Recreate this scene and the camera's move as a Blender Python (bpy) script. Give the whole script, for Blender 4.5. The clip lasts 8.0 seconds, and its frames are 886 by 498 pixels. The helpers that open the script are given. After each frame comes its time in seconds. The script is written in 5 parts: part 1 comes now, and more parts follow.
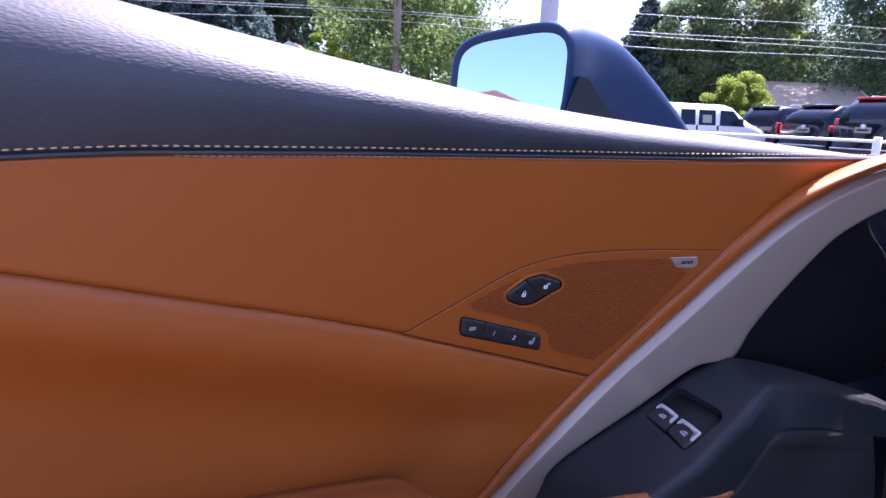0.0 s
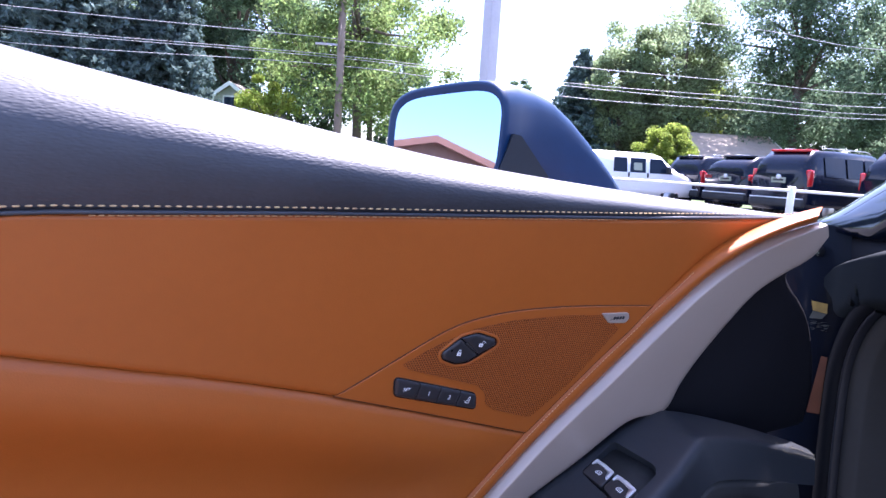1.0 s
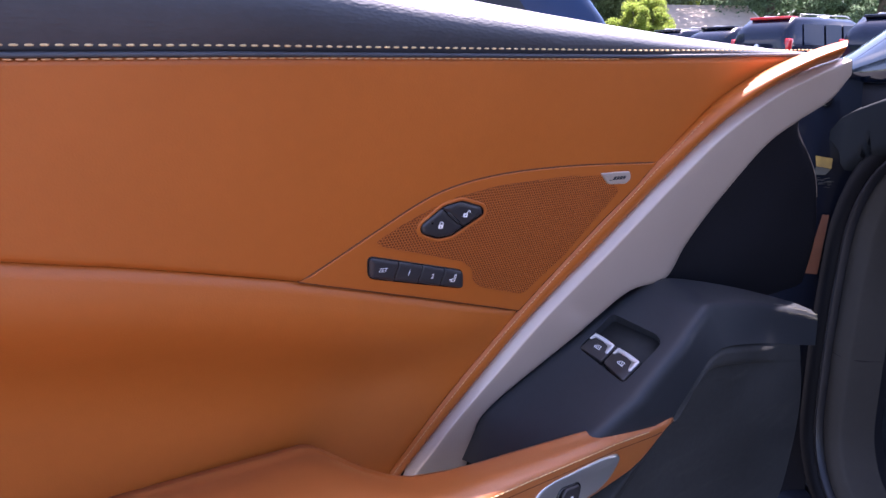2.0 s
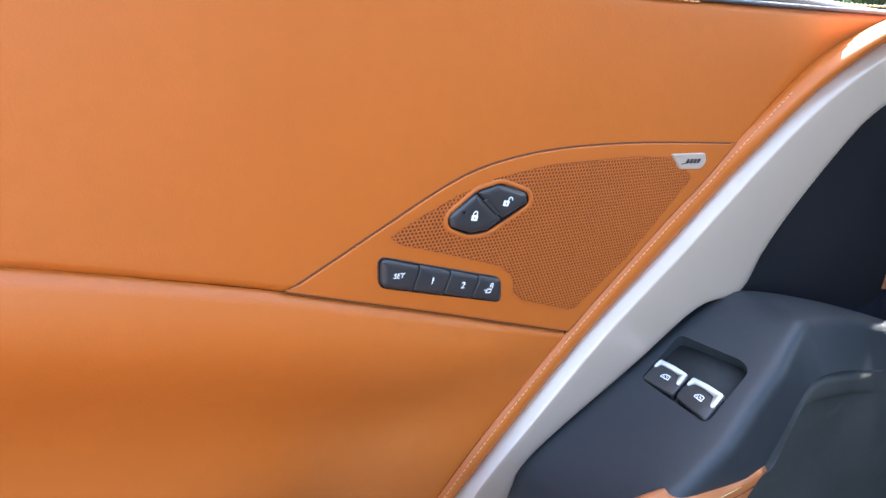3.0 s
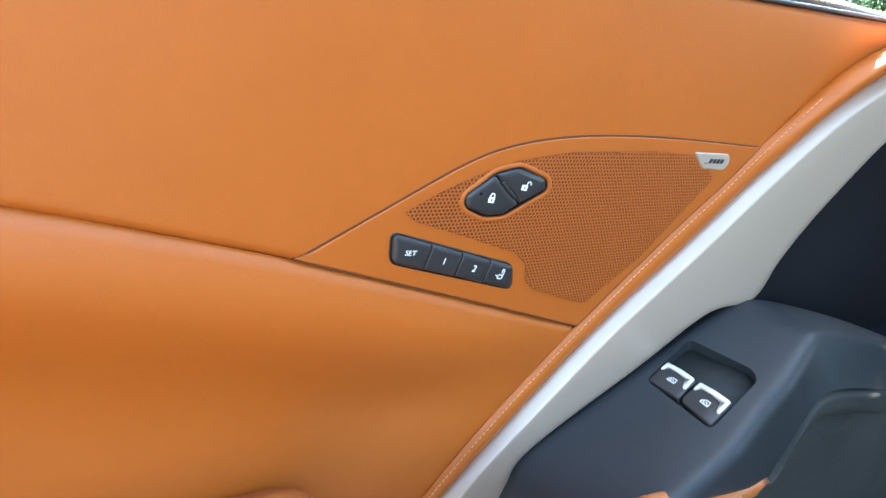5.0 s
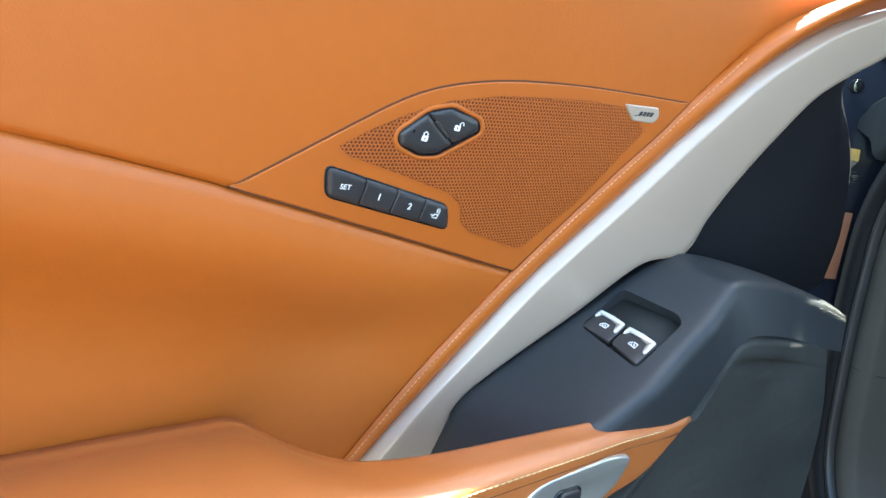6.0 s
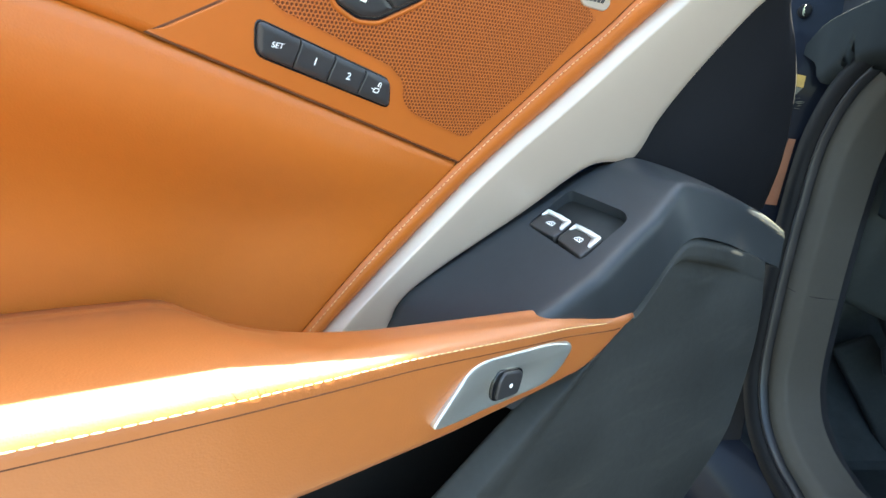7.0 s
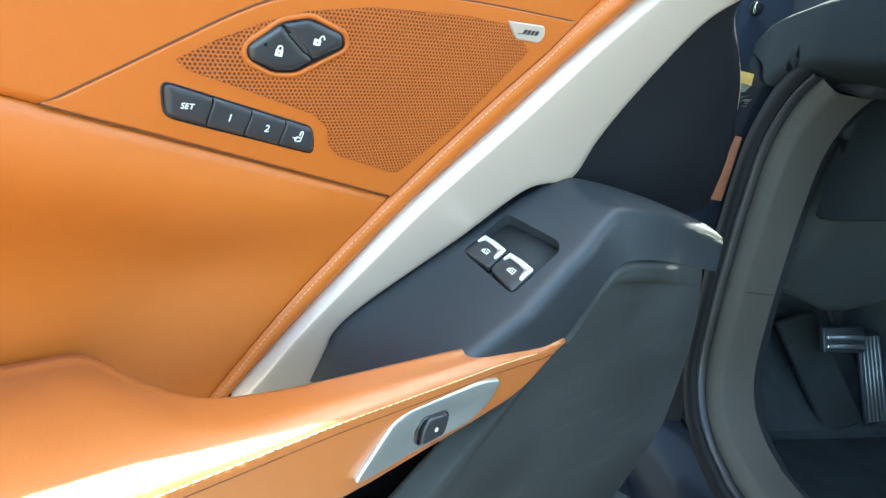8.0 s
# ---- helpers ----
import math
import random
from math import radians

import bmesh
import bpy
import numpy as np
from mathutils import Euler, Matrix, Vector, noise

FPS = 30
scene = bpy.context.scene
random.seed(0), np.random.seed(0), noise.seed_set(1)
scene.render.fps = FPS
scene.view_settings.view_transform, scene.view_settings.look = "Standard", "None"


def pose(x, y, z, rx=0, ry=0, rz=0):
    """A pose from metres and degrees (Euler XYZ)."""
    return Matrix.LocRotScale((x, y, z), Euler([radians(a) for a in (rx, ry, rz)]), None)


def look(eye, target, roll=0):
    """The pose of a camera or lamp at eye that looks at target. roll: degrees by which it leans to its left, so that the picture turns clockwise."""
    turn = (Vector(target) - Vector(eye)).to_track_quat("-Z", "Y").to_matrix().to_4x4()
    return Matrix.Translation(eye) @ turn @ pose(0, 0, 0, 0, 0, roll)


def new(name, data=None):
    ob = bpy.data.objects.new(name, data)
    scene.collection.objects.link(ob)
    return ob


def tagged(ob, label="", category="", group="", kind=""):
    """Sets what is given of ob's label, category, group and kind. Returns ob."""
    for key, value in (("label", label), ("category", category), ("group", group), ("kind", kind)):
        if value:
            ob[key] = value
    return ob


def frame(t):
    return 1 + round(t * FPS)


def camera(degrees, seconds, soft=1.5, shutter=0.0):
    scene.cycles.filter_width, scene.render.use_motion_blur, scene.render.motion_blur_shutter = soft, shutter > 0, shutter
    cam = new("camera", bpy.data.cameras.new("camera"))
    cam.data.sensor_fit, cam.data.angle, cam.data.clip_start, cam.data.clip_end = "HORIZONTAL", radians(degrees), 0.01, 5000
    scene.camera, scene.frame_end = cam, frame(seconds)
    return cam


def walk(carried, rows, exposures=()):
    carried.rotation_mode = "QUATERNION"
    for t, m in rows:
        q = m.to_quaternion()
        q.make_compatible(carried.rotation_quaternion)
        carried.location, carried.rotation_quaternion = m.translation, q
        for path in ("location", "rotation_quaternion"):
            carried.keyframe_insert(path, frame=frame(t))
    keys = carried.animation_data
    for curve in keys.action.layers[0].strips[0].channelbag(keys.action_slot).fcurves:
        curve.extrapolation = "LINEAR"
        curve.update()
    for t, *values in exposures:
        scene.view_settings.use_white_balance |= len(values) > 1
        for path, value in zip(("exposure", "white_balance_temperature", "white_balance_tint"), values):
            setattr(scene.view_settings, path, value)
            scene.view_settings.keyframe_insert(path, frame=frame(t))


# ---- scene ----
cam = camera(72.3, 8.0)
PATH = [
    (0, (0.065, 0.071, 0.974), (-0.078, 2.021, 0.558), 2.4),
    (0.5, (0.068, 0.078, 0.984), (-0.021, 2.047, 0.649), 3.2),
    (1, (0.071, 0.081, 0.988), (0.111, 2.063, 0.717), 3.4),
    (1.5, (0.081, 0.089, 0.967), (0.183, 2.021, 0.462), 2.3),
    (1.7, (0.080, 0.112, 0.962), (0.185, 2.011, 0.341), 1.4),
    (2.8, (0.060, 0.260, 0.892), (0.202, 2.185, 0.372), -0.4),
    (3, (0.060, 0.272, 0.889), (0.185, 2.203, 0.380), -0.1),
    (3.5, (0.060, 0.281, 0.884), (0.158, 2.201, 0.332), 0.6),
    (4, (0.058, 0.278, 0.877), (0.153, 2.201, 0.335), 2.4),
    (5.5, (0.056, 0.273, 0.873), (0.179, 2.206, 0.374), 4.3),
    (6, (0.081, 0.250, 0.849), (0.279, 2.166, 0.312), 5.1),
    (6.5, (0.095, 0.237, 0.811), (0.390, 2.123, 0.213), 6.7),
    (7, (0.096, 0.246, 0.793), (0.442, 2.108, 0.152), 6.9),
    (7.5, (0.097, 0.250, 0.779), (0.466, 2.090, 0.084), 8.1),
    (8, (0.122, 0.265, 0.859), (0.569, 2.049, 0.071), 8.2),
]
walk(cam, [(t, look(eye, target, roll)) for t, eye, target, roll in PATH], [(0, 2.16, 5700, 40), (0.5, 2.78, 5700, 33), (1.0, 2.58, 5720, 32), (1.7, 2.53, 6020, 41), (2.8, 3.93, 6250, 12), (5.3, 3.98, 6400, -2), (6.2, 4.02, 6650, -2), (7.0, 4.12, 7050, -3), (7.5, 4.12, 7200, -3), (8, 4.40, 6550, -9)])

# ---- light ----
DOOR = Matrix.Translation((0.0, 0.60, 0.78)) @ pose(0, 0, 0, 0, 0, 25)
TO_SUN = (DOOR.to_3x3() @ Vector((0.37, 0.243, 0.93))).normalized()
world = bpy.data.worlds.new("sky")
scene.world = world
world.use_nodes = True
wn, wl = world.node_tree.nodes, world.node_tree.links
background = wn["Background"]
background.inputs[1].default_value = 0.09
sky = wn.new("ShaderNodeTexSky")
sky.sky_type, sky.sun_disc = "NISHITA", False
sky.sun_elevation = math.asin(TO_SUN.z)
sky.sun_rotation = math.atan2(TO_SUN.x, TO_SUN.y)
sky.air_density, sky.dust_density, sky.ozone_density = 1.0, 1.2, 1.0
# broken summer clouds over the whole sky
tc = wn.new("ShaderNodeTexCoord")
cloud = wn.new("ShaderNodeTexNoise")
cloud.inputs["Scale"].default_value, cloud.inputs["Detail"].default_value, cloud.inputs["Roughness"].default_value = 2.4, 7.0, 0.55
ramp = wn.new("ShaderNodeValToRGB")
ramp.color_ramp.elements[0].position, ramp.color_ramp.elements[1].position = 0.59, 0.70
drift = wn.new("ShaderNodeMapping")
drift.inputs["Location"].default_value = (1.7, -0.9, 0.3)
mixc = wn.new("ShaderNodeMix")
mixc.data_type = "RGBA"
mixc.inputs["B"].default_value = (9.0, 9.2, 9.6, 1)
wl.new(tc.outputs["Generated"], drift.inputs["Vector"])
wl.new(drift.outputs["Vector"], cloud.inputs["Vector"])
wl.new(cloud.outputs["Fac"], ramp.inputs["Fac"])
wl.new(ramp.outputs["Color"], mixc.inputs["Factor"])
wl.new(sky.outputs["Color"], mixc.inputs["A"])
wl.new(mixc.outputs["Result"], background.inputs["Color"])

sun = new("sun", bpy.data.lights.new("sun", "SUN"))
sun.data.energy, sun.data.angle, sun.data.color = 5.0, radians(0.55), (1.0, 0.95, 0.87)
sun.matrix_world = look((0, 0, 0), -TO_SUN)


# ---- materials ----
def material(name, color, rough=0.5, metal=0.0, grain=0.0, grain_scale=400.0, vary=0.12, vary_scale=6.0, coat=0.0, spec=0.5, cells=False, island=0.0, translucent=0.0, scuff=0.0, coat_rough=0.04, stretch_grain=1.0):
    """A node material: base colour with broad and fine variation, and a fine relief of the given height in metres."""
    m = bpy.data.materials.new(name)
    m.use_nodes = True
    n, l = m.node_tree.nodes, m.node_tree.links
    b = n["Principled BSDF"]
    b.inputs["Roughness"].default_value, b.inputs["Metallic"].default_value = rough, metal
    b.inputs["Coat Weight"].default_value, b.inputs["Specular IOR Level"].default_value = coat, spec
    b.inputs["Coat Roughness"].default_value = coat_rough
    co = n.new("ShaderNodeTexCoord")
    broad = n.new("ShaderNodeTexNoise")
    broad.inputs["Scale"].default_value, broad.inputs["Detail"].default_value = vary_scale, 5.0
    l.new(co.outputs["Object"], broad.inputs["Vector"])
    fine = n.new("ShaderNodeTexNoise")
    fine.inputs["Scale"].default_value, fine.inputs["Detail"].default_value = vary_scale * 14, 4.0
    l.new(co.outputs["Object"], fine.inputs["Vector"])
    mul = n.new("ShaderNodeMath")
    mul.operation = "MULTIPLY_ADD"
    mul.inputs[1].default_value = 0.4
    l.new(fine.outputs["Fac"], mul.inputs[0])
    l.new(broad.outputs["Fac"], mul.inputs[2])
    value = n.new("ShaderNodeMapRange")
    value.inputs["From Min"].default_value, value.inputs["From Max"].default_value = 0.4, 1.0
    value.inputs["To Min"].default_value, value.inputs["To Max"].default_value = 1 - vary, 1 + vary
    l.new(mul.outputs[0], value.inputs["Value"])
    hsv = n.new("ShaderNodeHueSaturation")
    hsv.inputs["Color"].default_value = (*color, 1)
    out = value.outputs["Result"]
    if island:
        geo = n.new("ShaderNodeNewGeometry")
        r = n.new("ShaderNodeMapRange")
        r.inputs["To Min"].default_value, r.inputs["To Max"].default_value = 1 - island, 1 + island
        l.new(geo.outputs["Random Per Island"], r.inputs["Value"])
        both = n.new("ShaderNodeMath")
        both.operation = "MULTIPLY"
        l.new(out, both.inputs[0])
        l.new(r.outputs["Result"], both.inputs[1])
        out = both.outputs[0]
        hue = n.new("ShaderNodeMapRange")
        hue.inputs["To Min"].default_value, hue.inputs["To Max"].default_value = 0.485, 0.515
        l.new(geo.outputs["Random Per Island"], hue.inputs["Value"])
        l.new(hue.outputs["Result"], hsv.inputs["Hue"])
    l.new(out, hsv.inputs["Value"])
    l.new(hsv.outputs["Color"], b.inputs["Base Color"])
    if scuff:
        stretch = n.new("ShaderNodeMapping")
        stretch.inputs["Scale"].default_value, stretch.inputs["Rotation"].default_value = (5, 5, 26), (0, 0.9, 0)
        l.new(co.outputs["Object"], stretch.inputs["Vector"])
        marks = n.new("ShaderNodeTexNoise")
        marks.inputs["Scale"].default_value, marks.inputs["Detail"].default_value, marks.inputs["Roughness"].default_value = 2.2, 8.0, 0.6
        l.new(stretch.outputs["Vector"], marks.inputs["Vector"])
        lim = n.new("ShaderNodeMapRange")
        lim.inputs["From Min"].default_value, lim.inputs["From Max"].default_value, lim.inputs["To Max"].default_value = 0.56, 0.74, scuff
        l.new(marks.outputs["Fac"], lim.inputs["Value"])
        dust = n.new("ShaderNodeMix")
        dust.data_type = "RGBA"
        dust.inputs["B"].default_value = (0.085, 0.08, 0.068, 1)
        l.new(lim.outputs["Result"], dust.inputs["Factor"])
        l.new(hsv.outputs["Color"], dust.inputs["A"])
        l.new(dust.outputs["Result"], b.inputs["Base Color"])
    rr = n.new("ShaderNodeMapRange")
    rr.inputs["To Min"].default_value, rr.inputs["To Max"].default_value = max(0.02, rough * 0.85), min(1.0, rough * 1.15)
    l.new(broad.outputs["Fac"], rr.inputs["Value"])
    l.new(rr.outputs["Result"], b.inputs["Roughness"])
    if grain:
        if cells:
            g = n.new("ShaderNodeTexVoronoi")
            g.feature = "SMOOTH_F1"
            height = g.outputs["Distance"]
        else:
            g = n.new("ShaderNodeTexNoise")
            g.inputs["Detail"].default_value = 3.0
            height = g.outputs["Fac"]
        g.inputs["Scale"].default_value = grain_scale
        along = n.new("ShaderNodeMapping")
        along.inputs["Scale"].default_value = (stretch_grain, 1, 1)
        l.new(co.outputs["Object"], along.inputs["Vector"])
        l.new(along.outputs["Vector"], g.inputs["Vector"])
        bump = n.new("ShaderNodeBump")
        bump.inputs["Strength"].default_value, bump.inputs["Distance"].default_value = 1.0, grain
        l.new(height, bump.inputs["Height"])
        l.new(bump.outputs["Normal"], b.inputs["Normal"])
    if translucent:
        tr = n.new("ShaderNodeBsdfTranslucent")
        l.new(hsv.outputs["Color"], tr.inputs["Color"])
        mix = n.new("ShaderNodeMixShader")
        mix.inputs[0].default_value = translucent
        l.new(b.outputs[0], mix.inputs[1])
        l.new(tr.outputs[0], mix.inputs[2])
        l.new(mix.outputs[0], n["Material Output"].inputs["Surface"])
    return m


TAN = material("tan_leather", (0.404, 0.1000, 0.0100), 0.47, spec=0.45, grain=0.00010, grain_scale=900, vary=0.07, vary_scale=7, cells=True)
TAN_ARM = material("tan_leather_armrest", (0.38, 0.112, 0.020), 0.45, grain=0.00012, grain_scale=900, vary=0.08, vary_scale=8, cells=True, coat=1.0, coat_rough=0.46)
TAN_PLASTIC = material("tan_plastic", (0.400, 0.0980, 0.0095), 0.5, spec=0.45, grain=0.00005, grain_scale=1500, vary=0.05)
GRILLE_BACK = material("brown_hole_shade", (0.13, 0.028, 0.004), 0.9, vary=0.1)
SEAM = material("dark_brown_seam", (0.10, 0.028, 0.007), 0.8, vary=0.1)
BLACK_LEATHER = material("black_leather", (0.042, 0.046, 0.056), 0.56, spec=0.66, grain=0.00028, grain_scale=640, stretch_grain=0.4, vary=0.25, vary_scale=9, cells=True)
BLACK = material("black_plastic", (0.024, 0.027, 0.031), 0.46, grain=0.00005, grain_scale=1300, vary=0.18, vary_scale=10, spec=0.36)
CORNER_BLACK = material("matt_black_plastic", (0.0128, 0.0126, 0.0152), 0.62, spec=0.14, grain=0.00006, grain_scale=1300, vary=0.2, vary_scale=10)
BLACK_ROUGH = material("black_grained_plastic", (0.031, 0.032, 0.031), 0.66, spec=0.16, scuff=0.22, grain=0.00012, grain_scale=900, vary=0.3, vary_scale=12)
BLACK_KEY = material("black_soft_touch_key", (0.030, 0.028, 0.029), 0.36, vary=0.1, vary_scale=60)
BLACK_GLOSS = material("gloss_black", (0.008, 0.008, 0.009), 0.12, vary=0.1)
RUBBER = material("black_rubber", (0.006, 0.006, 0.007), 0.55, spec=0.1, grain=0.00008, grain_scale=600, vary=0.2)
LIP = material("satin_black_lip", (0.012, 0.012, 0.014), 0.34, vary=0.25, vary_scale=25, spec=0.4)
SILVER = material("satin_silver_paint", (0.485, 0.386, 0.308), 0.35, 0.30, grain=0.00002, grain_scale=2500, vary=0.03, vary_scale=5)
BEZEL_METAL = material("satin_nickel", (0.58, 0.57, 0.52), 0.30, 0.8, grain=0.00002, grain_scale=2500, vary=0.03)
CHROME = material("satin_chrome", (0.80, 0.81, 0.82), 0.36, 0.55, vary=0.03)
PRINT = material("white_print", (0.85, 0.85, 0.83), 0.5, vary=0.03)
THREAD = material("cream_thread", (0.62, 0.44, 0.22), 0.7, vary=0.1, vary_scale=80)
THREAD_TAN = material("tan_thread", (0.66, 0.33, 0.14), 0.7, vary=0.1, vary_scale=80)
PAINT = material("midnight_blue_paint", (0.0045, 0.030, 0.085), 0.30, 0.0, vary=0.08, vary_scale=3, coat=1.0, spec=0.15)
# Duller copy of the body paint, darkened to put the jamb's shade into it.
SHADED_JAMB_PAINT = material("shaded_dull_blue_jamb_paint", (0.0018, 0.0034, 0.0085), 0.50, vary=0.3, vary_scale=14, coat=0.06, spec=0.10)
DUST = material("pale_worn_plastic", (0.08, 0.075, 0.055), 0.85, vary=0.3, vary_scale=60)
PILLAR_PAINT = material("gloss_blue_black_pillar", (0.0022, 0.0045, 0.011), 0.12, vary=0.1, vary_scale=5, coat=1.0, spec=0.3)
MIRROR_PAINT = material("satin_midnight_blue_paint", (0.0055, 0.030, 0.085), 0.42, vary=0.12, vary_scale=30, grain=0.00004, grain_scale=900, coat=0.35, coat_rough=0.30, spec=0.2)
PAINT_BLACK = material("black_car_paint", (0.004, 0.007, 0.018), 0.25, vary=0.1, vary_scale=2, coat=0.6, spec=0.1)
PAINT_WHITE = material("white_car_paint", (0.80, 0.80, 0.80), 0.3, vary=0.04, vary_scale=2, coat=0.6)
GREY_TRIM = material("grey_moulded_trim", (0.041, 0.037, 0.032), 0.6, spec=0.2, grain=0.00012, grain_scale=900, vary=0.12, vary_scale=9)
POCKET_SHADE = material("pocket_shade_black", (0.008, 0.007, 0.0065), 0.85, spec=0.1, grain=0.0001, grain_scale=900, vary=0.2)
DASH = material("dark_soft_dashboard", (0.020, 0.024, 0.025), 0.75, spec=0.2, grain=0.0001, grain_scale=900, vary=0.2)
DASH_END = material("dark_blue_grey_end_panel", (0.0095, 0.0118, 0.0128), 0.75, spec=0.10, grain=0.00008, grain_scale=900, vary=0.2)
CARPET = material("black_carpet", (0.050, 0.054, 0.055), 0.95, grain=0.001, grain_scale=700, vary=0.4, vary_scale=25)
FLOOR_MAT = material("dusty_floor_mat", (0.030, 0.034, 0.034), 0.8, spec=0.25, grain=0.0006, grain_scale=500, vary=0.45, vary_scale=18)
STEEL = material("brushed_pedal_metal", (0.45, 0.45, 0.44), 0.35, 1.0, vary=0.15, vary_scale=40)
MIRROR = material("mirror_silvering", (0.46, 0.63, 0.80), 0.015, 1.0, vary=0.01)
GLASS_DARK = material("tinted_car_glass", (0.010, 0.018, 0.034), 0.06, vary=0.05, spec=0.22)
RED_LENS = material("red_lamp_lens", (0.45, 0.012, 0.012), 0.15, vary=0.1, vary_scale=8, coat=0.6)
TYRE = material("tyre_rubber", (0.02, 0.02, 0.02), 0.85, vary=0.2)
PLATE = material("dull_plate_paint", (0.30, 0.33, 0.24), 0.5, vary=0.1)
REFLECTION_TAN = material("tan_reflection_colour", (0.15, 0.047, 0.017), 0.4, spec=0.5, vary=0.25, vary_scale=30)
YELLOW = material("yellow_label", (0.34, 0.20, 0.03), 0.5, vary=0.4, vary_scale=60)
ASPHALT = material("asphalt", (0.055, 0.055, 0.056), 0.9, grain=0.004, grain_scale=120, vary=0.25, vary_scale=0.8)
GRASS = material("grass", (0.05, 0.09, 0.02), 0.9, grain=0.03, grain_scale=20, vary=0.35, vary_scale=0.6)
BARK = material("bark", (0.11, 0.085, 0.065), 0.9, grain=0.01, grain_scale=25, vary=0.3, vary_scale=4)
WOOD_POLE = material("weathered_pole_wood", (0.24, 0.19, 0.15), 0.85, grain=0.004, grain_scale=30, vary=0.25, vary_scale=2)
STEEL_POLE = material("painted_steel_pole", (0.46, 0.45, 0.47), 0.5, vary=0.12, vary_scale=2)
WIRE = material("grey_cable", (0.34, 0.34, 0.35), 0.6, vary=0.1)
FENCE_WHITE = material("white_fence_paint", (0.78, 0.78, 0.76), 0.5, vary=0.08, vary_scale=5)
SIDING = material("white_siding", (0.72, 0.71, 0.68), 0.7, vary=0.08, vary_scale=2)
SHINGLE = material("tan_roof_shingles", (0.33, 0.27, 0.21), 0.9, grain=0.01, grain_scale=14, vary=0.2, vary_scale=2)
RUST_ROOF = material("red_brown_roof", (0.36, 0.14, 0.09), 0.8, grain=0.006, grain_scale=10, vary=0.15, vary_scale=1.5)
# All but the yellow-green are lightened and greyed, painting haze into the leaves.
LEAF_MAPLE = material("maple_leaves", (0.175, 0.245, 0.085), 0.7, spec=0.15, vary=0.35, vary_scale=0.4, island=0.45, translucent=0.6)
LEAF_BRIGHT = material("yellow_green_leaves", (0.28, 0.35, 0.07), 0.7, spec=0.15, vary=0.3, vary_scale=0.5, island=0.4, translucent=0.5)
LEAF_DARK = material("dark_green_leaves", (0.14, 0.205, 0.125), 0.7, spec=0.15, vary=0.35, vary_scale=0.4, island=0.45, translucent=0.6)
LEAF_HAZED = material("hazed_green_leaves", (0.235, 0.30, 0.16), 0.7, spec=0.15, vary=0.35, vary_scale=0.4, island=0.45, translucent=0.6)
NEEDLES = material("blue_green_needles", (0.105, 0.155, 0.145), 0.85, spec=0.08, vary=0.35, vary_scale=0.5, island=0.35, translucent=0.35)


# ---- mesh helpers ----
def part(name, bm, mat, parent=None, label="", smooth=True, kind="", sharp=0):
    """Links a bmesh as one mesh object under a thing or a part; edges beyond sharp degrees stay crisp."""
    me = bpy.data.meshes.new(name)
    bmesh.ops.recalc_face_normals(bm, faces=bm.faces)
    bm.to_mesh(me)
    bm.free()
    me.materials.append(mat)
    if smooth:
        me.shade_smooth()
    if sharp:
        me.set_sharp_from_angle(angle=radians(sharp))
    ob = new(name, me)
    if parent is not None:
        ob.parent = parent
    return tagged(ob, label, kind=kind)


def empty(name, m, label, category, group="", kind=""):
    ob = new(name)
    ob.empty_display_size = 0.1
    ob.matrix_world = m
    return tagged(ob, label, category, group, kind)


def curve(points, n):
    """n points evenly spaced on a smooth line through the given points."""
    p = np.array(points, float)
    ext = np.vstack([2 * p[0] - p[1], p, 2 * p[-1] - p[-2]])
    fine = []
    for i in range(1, len(ext) - 2):
        a, b, c, d = ext[i - 1:i + 3]
        for t in np.linspace(0, 1, 24, endpoint=False):
            fine.append(0.5 * (2 * b + (c - a) * t + (2 * a - 5 * b + 4 * c - d) * t ** 2 + (3 * b - a - 3 * c + d) * t ** 3))
    fine.append(p[-1])
    fine = np.array(fine)
    s = np.r_[0, np.cumsum(np.linalg.norm(np.diff(fine, axis=0), axis=1))]
    return np.array([[np.interp(x, s, fine[:, k]) for k in range(p.shape[1])] for x in np.linspace(0, s[-1], n)])


def loft(rows, closed=False, caps=False, bm=None):
    """Quads between rows of points; closed joins each row's ends; caps closes the first and last row."""
    bm = bm or bmesh.new()
    vs = [[bm.verts.new(tuple(float(x) for x in p)) for p in row] for row in rows]
    for a, b in zip(vs, vs[1:]):
        n = len(a)
        for i in range(n if closed else n - 1):
            j = (i + 1) % n
            bm.faces.new((a[i], a[j], b[j], b[i]))
    if caps:
        bm.faces.new(vs[0])
        bm.faces.new(vs[-1])
    return bm


